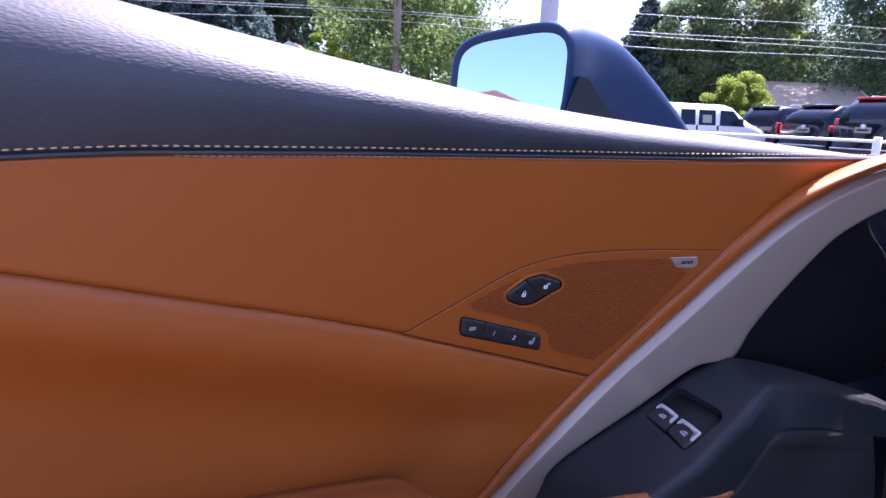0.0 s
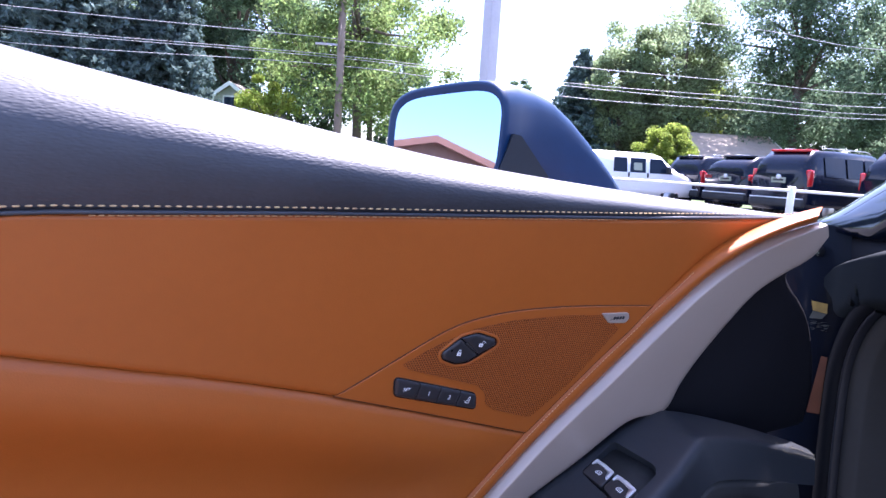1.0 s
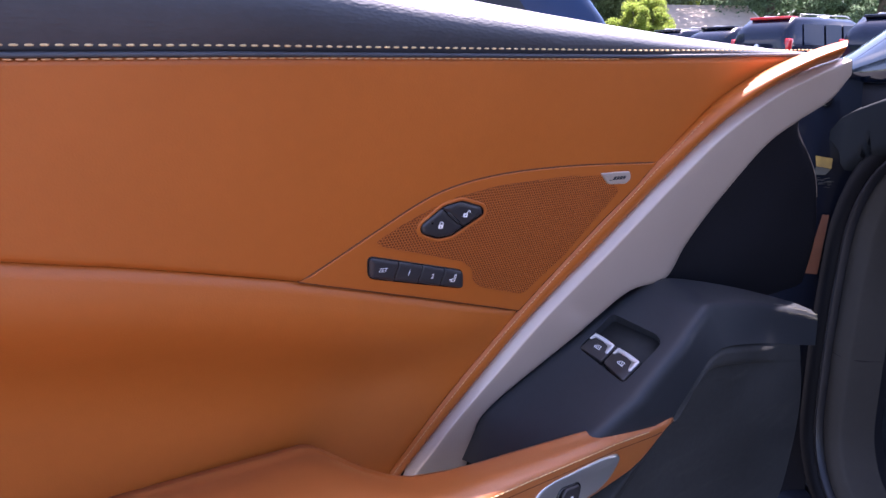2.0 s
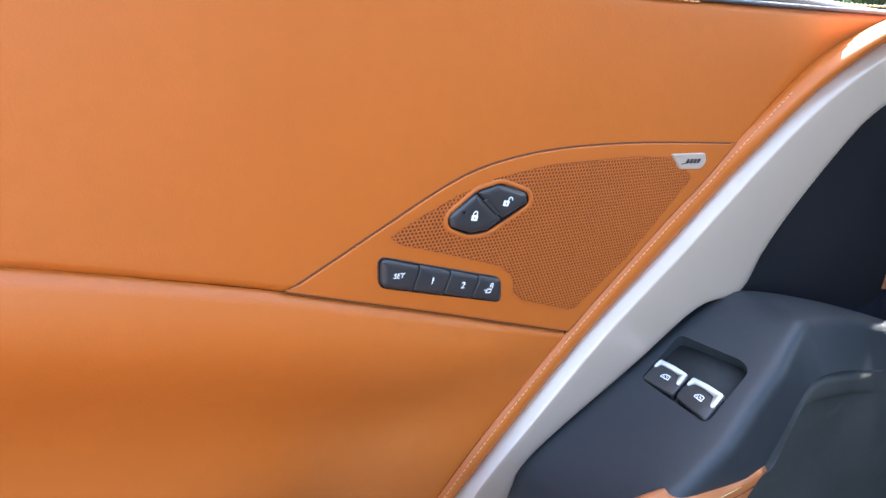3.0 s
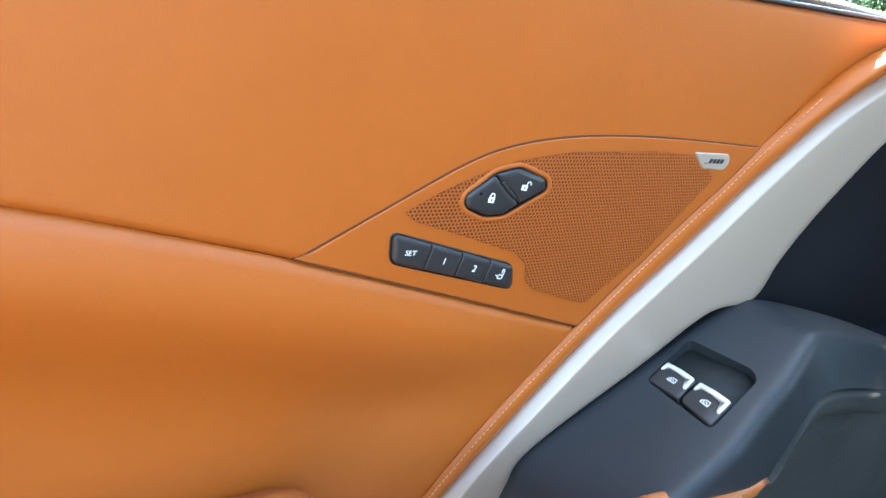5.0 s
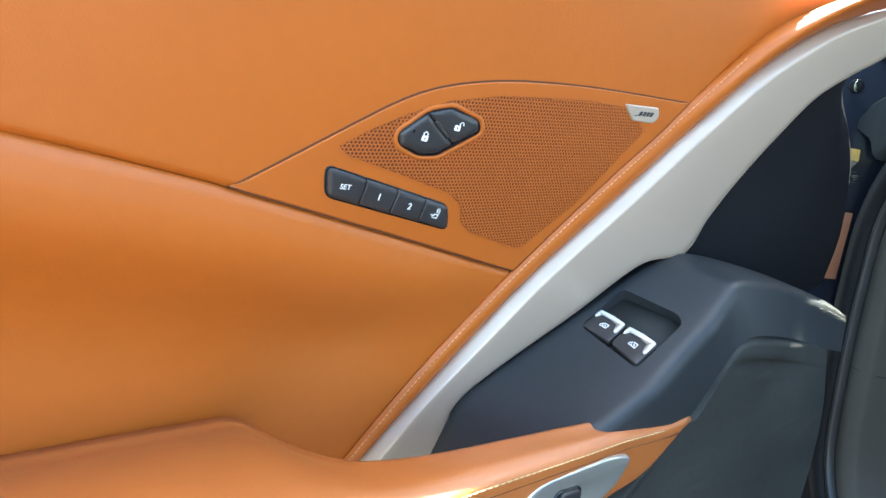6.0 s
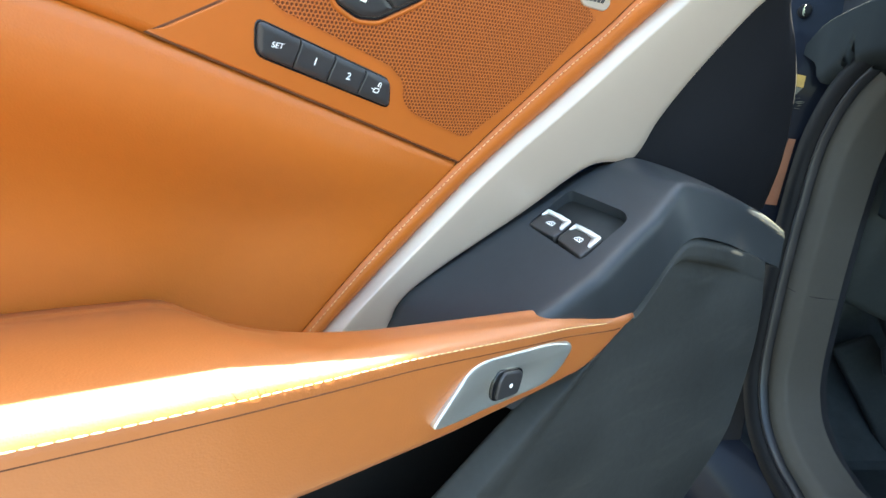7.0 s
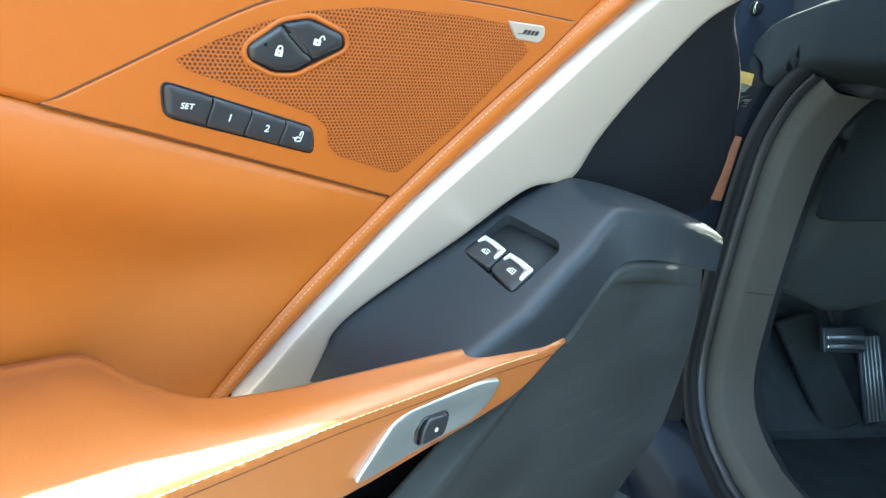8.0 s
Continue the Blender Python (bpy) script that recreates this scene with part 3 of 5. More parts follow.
ends = [None, (0.292, 0.238), (0.545, 0.484), (0.790, 0.728), None]
for k in range(4):
    poly = []
    if ends[k]:
        poly += divider(*ends[k], 0.0004)[::-1]
    else:
        poly += rounded([K_LOW[0] + (0.02, -0.0059), K_LOW[0], K_TOP[0], K_TOP[0] + (0.02, -0.0062)], 0.0052, 7)[7:21]
    if ends[k + 1]:
        poly += divider(*ends[k + 1], -0.0004)
    else:
        poly += rounded([K_TOP[1] - (0.012, -0.0037), K_TOP[1], K_LOW[1], K_LOW[1] - (0.012, -0.0035)], 0.0048, 7)[7:21]
    sides = [K_TOP, K_LOW] + ([(K_TOP[0], K_LOW[0])] if k == 0 else []) + ([(K_TOP[1], K_LOW[1])] if k == 3 else [])
    part("key", slab([tuple(p) for p in poly], pillow(sides, 0.0026, 0.0014, 0.0042), 0.003, 0.0007, 3), BLACK_KEY, strip)
key_print("SET", 0.0598, 0.0004, 0.0047, strip, 0.0042)
key_print("1", 0.0835, -0.0068, 0.0064, strip, 0.0042)
key_print("2", 0.1065, -0.0139, 0.0064, strip, 0.0042)


def icon(name, pieces, parent, d):
    """A printed symbol from small rounded bars: (u, w, length, width, degrees)."""
    bm = bmesh.new()
    for u, w, ln, wd, deg in pieces:
        c, s = math.cos(radians(deg)), math.sin(radians(deg))
        q = [(u + c * x - s * y, w + s * x + c * y) for x, y in ((-ln / 2, -wd / 2), (ln / 2, -wd / 2), (ln / 2, wd / 2), (-ln / 2, wd / 2))]
        top = [bm.verts.new((a, plane(a, b) - d, b)) for a, b in q]
        low = [bm.verts.new((a, plane(a, b) - d + 0.0003, b)) for a, b in q]
        bm.faces.new(top)
        for i in range(4):
            bm.faces.new((top[i], top[(i + 1) % 4], low[(i + 1) % 4], low[i]))
    return part(name, bm, PRINT, parent, smooth=False)


icon("seat_symbol", [(0.1290, -0.0180, 0.0022, 0.0007, 75), (0.1300, -0.0166, 0.0018, 0.0006, 5), (0.1306, -0.0186, 0.0032, 0.0006, 78), (0.1282, -0.0203, 0.0036, 0.0007, -10), (0.1296, -0.0218, 0.0022, 0.0006, 70), (0.1276, -0.0228, 0.0034, 0.0006, -10), (0.1260, -0.0214, 0.0022, 0.0006, 55), (0.1250, -0.0204, 0.0018, 0.0006, -20)], strip, 0.0042)

lock = part("lock_switch", slab(LOCK_OUT, proud(0.0018), 0.004, 0.0006), BLACK_GLOSS, car_door, "black door lock switch with two keys")
rims = [[(p[0], plane(*p) - d, p[1]) for p in shrink(LOCK_OUT, -off)] for off, d in ((0.0003, 0.0010), (0.0004, 0.0024), (0.0008, 0.0028), (0.0022, 0.0028), (0.0030, 0.0022), (0.0032, 0.0010))]
part("rim", loft(rims, closed=True), TAN_PLASTIC, speaker, "flat tan surround of the lock switch")
LOCK_KEYS = ([(0.0918, 0.0345), (0.1098, 0.0474), (0.1312, 0.0288), (0.1209, 0.0226), (0.1093, 0.0220), (0.0937, 0.0278)], [(0.1106, 0.0481), (0.1262, 0.0515), (0.1480, 0.0446), (0.1499, 0.0380), (0.1321, 0.0293)])
for poly in LOCK_KEYS:
    part("key", slab(rounded(poly, 0.0022), pillow(list(zip(poly, poly[1:] + poly[:1])), 0.0028, 0.0014, 0.0042), 0.003, 0.0007, 3), BLACK_KEY, lock)
part("key_bridge", slab(rounded([(0.1138, 0.0430), (0.1166, 0.0442), (0.1284, 0.0336), (0.1262, 0.0318)], 0.0010), proud(0.0043), 0.003, 0.0004), BLACK_GLOSS, lock)
part("key_bridge", slab(rounded([(0.1143, 0.0429), (0.1165, 0.0438), (0.1279, 0.0335), (0.1262, 0.0322)], 0.0008), proud(0.0046), 0.003, 0.0005), BLACK_KEY, lock)


def padlock(u, w, open_, parent):
    """A padlock symbol: a body with a keyhole under an arched shackle, which swings aside when open."""
    lean = radians(-10)
    c, s = math.cos(lean), math.sin(lean)
    turn = lambda x, y: (u + c * x - s * y, w + s * x + c * y)
    body = part("padlock_symbol", slab([turn(x, y) for x, y in rounded([(-0.0022, -0.0032), (0.0022, -0.0032), (0.0022, 0.0004), (-0.0022, 0.0004)], 0.0005, 3)], proud(0.0044), 0.0004, 0.0001), PRINT, parent)
    off = 0.0026 if open_ else 0.0
    arch = [(-0.0014, 0.0002), (-0.0014, 0.0014)] + [(-0.0014 * math.cos(a), 0.0014 + 0.0014 * math.sin(a)) for a in np.linspace(0.5, math.pi - 0.5, 5)] + [(0.0014, 0.0014), (0.0014, 0.0010 if open_ else 0.0002)]
    bars = []
    for (x0, y0), (x1, y1) in zip(arch, arch[1:]):
        m = turn((x0 + x1) / 2 + off, (y0 + y1) / 2)
        bars.append((m[0], m[1], math.hypot(x1 - x0, y1 - y0) + 0.0003, 0.0007, math.degrees(math.atan2(y1 - y0, x1 - x0)) - 10))
    icon("shackle", bars, body, 0.0044)
    part("keyhole", slab([turn(x, y) for x, y in rounded([(-0.0004, -0.0022), (0.0004, -0.0022), (0.0005, -0.0008), (-0.0005, -0.0008)], 0.0003, 3)], proud(0.0046), 0.0003, 0.0001), BLACK_KEY, body)


padlock(0.1097, 0.0335, False, lock)
padlock(0.1325, 0.0408, True, lock)
part("indicator", slab([(0.1012 + 0.0011 * math.cos(a), 0.0365 + 0.0011 * math.sin(a)) for a in np.linspace(0, 2 * math.pi, 12, endpoint=False)], proud(0.0045), 0.001, 0.0002), BLACK_GLOSS, lock)

# ---- window switch pod ----
PB = curve([(0.162, 0.018, -0.235), (0.174, 0.020, -0.200), (0.188, 0.020, -0.179), (0.25, 0.016, -0.141), (0.315, 0.012, -0.105), (0.352, 0.010, -0.084), (0.385, 0.008, -0.0715), (0.415, 0.004, -0.0695), (0.50, -0.010, -0.090), (0.60, -0.021, -0.123), (0.648, -0.0235, -0.143)], 90)
PC = curve([(0.170, -0.088, -0.205), (0.205, -0.088, -0.176), (0.232, -0.084, -0.160), (0.270, -0.073, -0.140), (0.315, -0.063, -0.116), (0.350, -0.058, -0.097), (0.382, -0.056, -0.083), (0.408, -0.056, -0.0775), (0.504, -0.047, -0.099), (0.60, -0.038, -0.130), (0.652, -0.032, -0.150)], 90)
PG = curve([(0.215, -0.085, -0.235), (0.25, -0.085, -0.215), (0.29, -0.082, -0.203), (0.33, -0.076, -0.192), (0.354, -0.072, -0.180), (0.378, -0.070, -0.151), (0.399, -0.069, -0.1285), (0.425, -0.068, -0.124), (0.50, -0.058, -0.142), (0.60, -0.0425, -0.174), (0.655, -0.0345, -0.191)], 90)
rows = []
for b, c, g in zip(PB, PC, PG):
    soft = min(1.0, max(0.0, (0.40 - c[0]) / 0.05))
    c = c + np.array((0, -0.016, -0.004)) * soft * min(1.0, max(0.0, (c[0] - 0.22) / 0.06))
    ra, rb = 0.007 + 0.005 * soft, 0.007 + 0.005 * soft
    nb, ng = np.linalg.norm(b - c), np.linalg.norm(g - c)
    s, e = c + (b - c) * min(0.4, ra / nb), c + (g - c) * min(0.4, rb / ng)
    end = min(1.0, max(0.0, (b[0] - 0.44) / 0.10))
    row = [b + (0, 0.02 - 0.012 * end, -0.008 - 0.022 * end), b + (0, 0.004, -0.0015 - 0.0035 * end), b]
    row += [b + (s - b) * f for f in (0.08, 0.3, 0.5, 0.7, 0.88)]
    row += [(1 - t) ** 2 * s + 2 * t * (1 - t) * c + t * t * e for t in np.linspace(0, 1, 7)]
    row += [e + (g - e) * f for f in (0.2, 0.5, 0.8, 0.96)] + [g, g + (0, 0.006, -0.001), g + (0, 0.07, -0.005)]
    rows.append(row)
pod_bm = loft(rows, closed=True, caps=True)

PAD_N = Vector((-0.46, -0.124, 1)).normalized()


def on_pod(u, v, lift=0.0):
    """A point over the pod's sloping top."""
    return Vector((u, v, 0.46 * u + 0.124 * v - 0.2485)) + PAD_N * lift


def pod_prism(poly, top, low, bevel=0.0, inset=0.0):
    """A prism over a polygon of (u, v) on the pod's top, between two heights."""
    bm = bmesh.new()
    c = np.mean(np.array(poly), axis=0)
    hi = [bm.verts.new(on_pod(*(c + (np.array(p) - c) * (1 - inset)), top)) for p in poly]
    lo = [bm.verts.new(on_pod(*p, low)) for p in poly]
    bm.faces.new(hi)
    bm.faces.new(lo)
    n = len(poly)
    for i in range(n):
        bm.faces.new((hi[i], hi[(i + 1) % n], lo[(i + 1) % n], lo[i]))
    if bevel:
        bmesh.ops.bevel(bm, geom=[e for e in bm.edges if all(v in hi for v in e.verts)], offset=bevel, segments=2, affect="EDGES", profile=0.5)
    return bm


RECESS = rounded([(0.2800, 0.0030), (0.3300, 0.0080), (0.3390, -0.0470), (0.3335, -0.0565), (0.2805, -0.0620)], 0.0055)
pod = part("switch_pod", cut(pod_bm, pod_prism(RECESS, 0.03, -0.0135)), BLACK, car_door, "black plastic window switch pod", sharp=38)
part("recess_floor", pod_prism([tuple(p) for p in shrink(RECESS, -0.001)], -0.0125, -0.015), BLACK_ROUGH, pod)
for quad in ([(0.2808, 0.0020), (0.3035, 0.0046), (0.3050, -0.0250), (0.2830, -0.0282)], [(0.2835, -0.0302), (0.3052, -0.0275), (0.3066, -0.0580), (0.2813, -0.0606)]):
    q = [np.array(p) for p in quad]
    key = part("window_switch", pod_prism([tuple(p) for p in rounded(q, 0.003, 4)], -0.0046, -0.0125, 0.001), BLACK_KEY, pod, "black window switch with satin chrome edge")
    lerp = lambda a, b: q[0] * (1 - a) * (1 - b) + q[1] * a * (1 - b) + q[2] * a * b + q[3] * (1 - a) * b
    edge = [lerp(0.60, 0.03), lerp(0.97, 0.04), lerp(1.0, 0.5), lerp(0.97, 0.96), lerp(0.42, 0.97), lerp(0.42, 0.87), lerp(0.76, 0.80), lerp(0.82, 0.5), lerp(0.80, 0.17), lerp(0.60, 0.09)]
    part("chrome_edge", pod_prism([tuple(p) for p in rounded(edge, 0.0015, 3)], -0.0033, -0.0052, 0.0004), CHROME, key)
    for a, b, la, lb in ((0.40, 0.50, 0.030, 0.24), (0.57, 0.54, 0.030, 0.15), (0.485, 0.612, 0.19, 0.020), (0.435, 0.388, 0.09, 0.020), (0.49, 0.415, 0.04, 0.035), (0.53, 0.445, 0.04, 0.035), (0.455, 0.47, 0.04, 0.035), (0.50, 0.525, 0.04, 0.035), (0.46, 0.555, 0.03, 0.03)):
        part("window_symbol", pod_prism([tuple(lerp(a + i, b + j)) for i, j in ((-la / 2, -lb / 2), (la / 2, -lb / 2), (la / 2, lb / 2), (-la / 2, lb / 2))], -0.0043, -0.0048), PRINT, key)


bm = bmesh.new()
rng = np.random.default_rng(7)
for k in range(150):
    i = 0.76 + 0.235 * rng.random() ** 0.6 if k < 130 else 0.58 + 0.38 * rng.random()
    side = rng.normal() * 0.05 if k < 130 else 0.05 + 0.15 * rng.random()
    c0 = PC[int(i * 89)]
    far = PB[int(i * 89)] if side > 0 else PG[int(i * 89)]
    p = c0 + (far - c0) * (abs(side) + 0.10) + (0, 0.0006, -0.0006)
    q = p + np.array((0.001 + 0.005 * rng.random(), 0, 0)) * (1, 0, -0.35)
    r = 0.0003 + 0.0004 * rng.random()
    tube([p, (p + q) / 2 + (0, 0, 0.0001), q], [r * 0.4, r, r * 0.4], 5, True, bm)
part("worn_specks", bm, DUST, pod, "pale scuffed specks on the pod edge", kind="stuff")


# ---- armrest with pull ----
def front_v(u):
    return -0.134 + (0.17 * u if u > 0 else 0.08 * u)


STATIONS = curve([(-0.70, 0.030, -0.158), (-0.30, 0.030, -0.160), (-0.10, 0.0295, -0.161), (-0.03, 0.030, -0.1625), (-0.004, 0.028, -0.163), (0.012, 0.004, -0.163), (0.026, -0.030, -0.158), (0.046, -0.064, -0.1505), (0.075, -0.071, -0.1525), (0.107, -0.072, -0.1555), (0.17, -0.072, -0.1590), (0.226, -0.072, -0.1625), (0.243, -0.0705, -0.1665), (0.29, -0.067, -0.1725), (0.330, -0.064, -0.1770), (0.345, -0.066, -0.1790)], 110)
STITCH_ARM = [(-0.70, -0.120), (-0.30, -0.129), (-0.085, -0.1365), (-0.045, -0.1390), (0.0, -0.1415), (0.045, -0.1460), (0.10, -0.1510), (0.13, -0.1548), (0.205, -0.1650), (0.25, -0.1705), (0.314, -0.1820), (0.345, -0.1845)]
BOTTOM = [(-0.70, -0.195), (-0.2, -0.206), (0.037, -0.213), (0.14, -0.218), (0.23, -0.2185), (0.28, -0.2170), (0.300, -0.2115), (0.318, -0.2015), (0.333, -0.1925), (0.346, -0.1870)]
st = lambda u: float(np.interp(u, *zip(*STITCH_ARM)))
bt = lambda u: float(np.interp(u, *zip(*BOTTOM)))
rows, line_a, line_b = [], [], []
for u, vi, wi in STATIONS:
    vf, ws, wb = front_v(u), st(u), bt(u)
    depth = vi - vf
    h = min(float(np.interp(u, [-0.1, 0.0, 0.07, 0.3], [0.0095, 0.0085, 0.0050, 0.0045])), depth * 0.30)
    ctl = [(vi, wi), (vi - depth * 0.10, wi + 0.0015), (vi - depth * 0.35, wi + (ws + h - wi) * 0.55), (vi - depth * 0.62, wi + (ws + h - wi) * 0.92), (vf + min(0.022, depth * 0.25), ws + h), (vf + min(0.0035, depth * 0.12), ws + h * 0.55), (vf - 0.0005, ws), (vf - 0.0005, ws - (ws - wb) * 0.3), (vf + 0.0005, ws - (ws - wb) * 0.75), (vf + min(0.002, depth * 0.1), wb + 0.001), (vf + min(0.006, depth * 0.4), wb)]
    prof = curve(ctl, 34)
    row = [(u, p[0], p[1]) for p in prof] + [(u, vf + min(0.05, depth * 0.7), wb + 0.002), (u, vi - 0.002, min(wi - 0.004, wb + 0.02))]
    rows.append(row)
    line_a.append((u, vf - 0.0008, ws - 0.0005))
    line_b.append((u, vf - 0.0006, ws - 0.0075))
armrest = part("armrest", loft(rows, closed=True, caps=True), TAN_ARM, car_door, "tan leather armrest with stitched front edge")
part("stitching", stitches(line_a[:106], 0.0046, 0.0009, 0.00046, (0, -0.0005, 0.0003)), THREAD, armrest, "pale thread on the armrest edge", kind="stuff")
part("fold_line", tube(line_b[:108], 0.00045, 6), SEAM, armrest)

BEZEL = rounded([(0.1195, -0.2025), (0.1470, -0.1735), (0.1620, -0.1700), (0.2330, -0.1770), (0.2575, -0.1835), (0.2440, -0.2020), (0.2260, -0.2095), (0.1540, -0.2075), (0.1245, -0.2055)], 0.010, 8)


def bezel_v(u, w):
    """The bezel's face: dished round the button, with a rounded shoulder along its top."""
    return front_v(u) - 0.0042 + 0.0050 * math.exp(-((u - 0.187) / 0.034) ** 2 - ((w + 0.195) / 0.015) ** 2) + 0.0020 * max(0.0, (w + 0.186) / 0.012)


part("pull_bezel", slab(BEZEL, bezel_v, 0.006, 0.0018, 4), BEZEL_METAL, armrest, "satin silver leaf-shaped door release bezel")
BTN = rounded([(0.1700, -0.2015), (0.1700, -0.1890), (0.1750, -0.1815), (0.1985, -0.1860), (0.2010, -0.1920), (0.1985, -0.2062), (0.1760, -0.2045)], 0.004)
part("button_surround", slab(BTN, lambda u, w: front_v(u) - 0.0032, 0.004, 0.0008), BLACK_GLOSS, armrest)
FACE = rounded([(0.1742, -0.2020), (0.1752, -0.1895), (0.1790, -0.1832), (0.1968, -0.1868), (0.1985, -0.1915), (0.1962, -0.2042), (0.1775, -0.2030)], 0.003)
button = part("release_button", slab([tuple(p) for p in FACE], lambda u, w: front_v(u) - 0.0052 + 0.03 * max(0.0, 0.1800 - u), 0.005, 0.0014, 4, True), BLACK_KEY, armrest, "black door release button with white dot")
part("dot", slab([(0.1868 + 0.0016 * math.cos(a), -0.1948 + 0.0016 * math.sin(a)) for a in np.linspace(0, 2 * math.pi, 14, endpoint=False)], lambda u, w: front_v(u) - 0.0056, 0.0008, 0.0001), PRINT, button)


# ---- lower black panel ----
def coons(top, bottom, left, right, n, m):
    """Points between four edge lines that meet at the corners."""
    t, b, l, r = curve(top, n), curve(bottom, n), curve(left, m), curve(right, m)
    grid = []
    for j in range(m):
        g = j / (m - 1)
        row = []
        for i in range(n):
            f = i / (n - 1)
            row.append((1 - g) * t[i] + g * b[i] + (1 - f) * l[j] + f * r[j] - ((1 - f) * (1 - g) * t[0] + f * (1 - g) * t[-1] + (1 - f) * g * b[0] + f * g * b[-1]))
        grid.append(row)
    return grid


TOP = [(0.350, -0.1835), (0.363, -0.1695), (0.378, -0.1510), (0.399, -0.1290), (0.425, -0.1245), (0.50, -0.1420), (0.612, -0.1775)]
RIGHT = [(0.612, -0.1775), (0.625, -0.24), (0.623, -0.30), (0.602, -0.384), (0.568, -0.438), (0.52, -0.49), (0.42, -0.54)]
LEFT = [(0.350, -0.1835), (0.300, -0.218), (0.258, -0.246), (0.217, -0.275), (0.180, -0.303), (0.10, -0.36), (-0.06, -0.42)]
LOW = [(-0.06, -0.42), (0.08, -0.49), (0.25, -0.53), (0.42, -0.54)]


def kick_v(f, g):
    """The lower panel's face: a rounded rim along the top and front, a groove, then a shallow field that swells towards its lip."""
    base = (-0.0725 + 0.024 * f + 0.009 * f ** 4) * (1 - min(1, 2.2 * g)) + (-0.084 + 0.024 * f) * min(1, 2.2 * g)
    rim = 0.005 * max(0.0, 1 - (1 - f) * 0.33 / 0.004) ** 2 + (1 - 0.95 * min(1.0, max(0.0, (f - 0.55) / 0.2))) * float(np.interp(g * 0.34, [0, 0.002, 0.005, 0.012, 0.016, 0.018, 0.021, 0.03, 0.2], [0.003, -0.0020, -0.0050, -0.0055, -0.0040, 0.0065, 0.0060, 0.0035, 0.0025]))
    lip = 0.017 * max(0.0, 1 - f / 0.052) ** 1.4 - (0.004 * math.sin(math.pi * min(1.0, f / 0.16)) * min(1.0, g / 0.16))
    return base + rim + lip


grid = coons(TOP, LOW, LEFT, RIGHT, 160, 240)
jj = list(range(0, 24)) + list(range(24, 240, 6)) + [239]
ii = list(range(0, 16)) + list(range(16, 140, 4)) + list(range(140, 160))
front = [[(grid[j][i][0], kick_v(i / 159, j / 239), grid[j][i][1]) for i in ii] for j in jj]
rows = [[(p[0], p[1] + 0.05, p[2] + 0.004) for p in front[0]], [(p[0], p[1] + 0.002, p[2] + 0.001) for p in front[0]]] + front
rows = [[(r[0][0] + 0.030, r[0][1] + 0.012, r[0][2] - 0.020), (r[0][0] + 0.006, r[0][1] + 0.006, r[0][2] - 0.004)] + r + [(r[-1][0] + 0.002, r[-1][1] + 0.008, r[-1][2]), (r[-1][0] - 0.004, 0.05, r[-1][2])] for r in rows]
part("kick_panel", loft(rows), BLACK_ROUGH, car_door, "scuffed black plastic lower door panel")
# pocket under the armrest, its deep shade put into a near-black colour
part("map_pocket", loft([[(u, v, w) for u in np.linspace(-0.70, 0.42, 20)] for v, w in ((0.045, -0.240), (0.035, -0.285), (0.035, -0.42), (0.0, -0.47), (-0.07, -0.50), (-0.08, -0.47))]), POCKET_SHADE, car_door, "map pocket below the armrest, its shade painted near-black")

# ---- door shell and mirror ----
rows = []
for u in np.linspace(-0.70, 0.655, 24):
    wt = float(np.interp(u, RIDGE[:, 0], RIDGE[:, 2]))
    rows.append([(u, 0.065, wt - 0.045), (u, 0.085, wt - 0.035), (u, 0.115, wt - 0.04), (u, 0.135, wt - 0.08), (u, 0.160, 0.02), (u, 0.165, -0.2), (u, 0.150, -0.42), (u, 0.10, -0.56), (u, 0.02, -0.57), (u, 0.05, -0.30), (u, 0.05, 0.0)])
part("door_shell", loft(rows, closed=True, caps=True), PAINT, car_door, "midnight blue painted door shell")

G_IN, G_OUT = Vector((0.236, 0.160, 0.0)), Vector((0.166, 0.330, 0.0))
across = (G_OUT - G_IN).normalized()
g_n = Vector((0, 0, 1)).cross(across)
g_n = (g_n if g_n.x < 0 else -g_n)
G_TILT = 4.0
g_n = (g_n * math.cos(radians(G_TILT)) + Vector((0, 0, 1)) * math.sin(radians(G_TILT))).normalized()
g_up = across.cross(g_n)
g_up = g_up if g_up.z > 0 else -g_up
g_c = (G_IN + G_OUT) / 2 + Vector((0, 0, 0.248))


def glass_ring(su, sw, back, shift=(0, 0, 0), off=0.0, n=48, p=4.0):
    """A rounded rectangle parallel to the mirror glass."""
    pts = []
    for k in range(n):
        a = 2 * math.pi * k / n
        x = math.copysign(abs(math.cos(a)) ** (2 / p), math.cos(a)) * su
        y = math.copysign(abs(math.sin(a)) ** (2 / p), math.sin(a)) * sw
        y *= 1 - 0.10 * (x / su)
        pts.append(g_c + across * (x + off) + g_up * y - g_n * back + Vector(shift))
    return pts


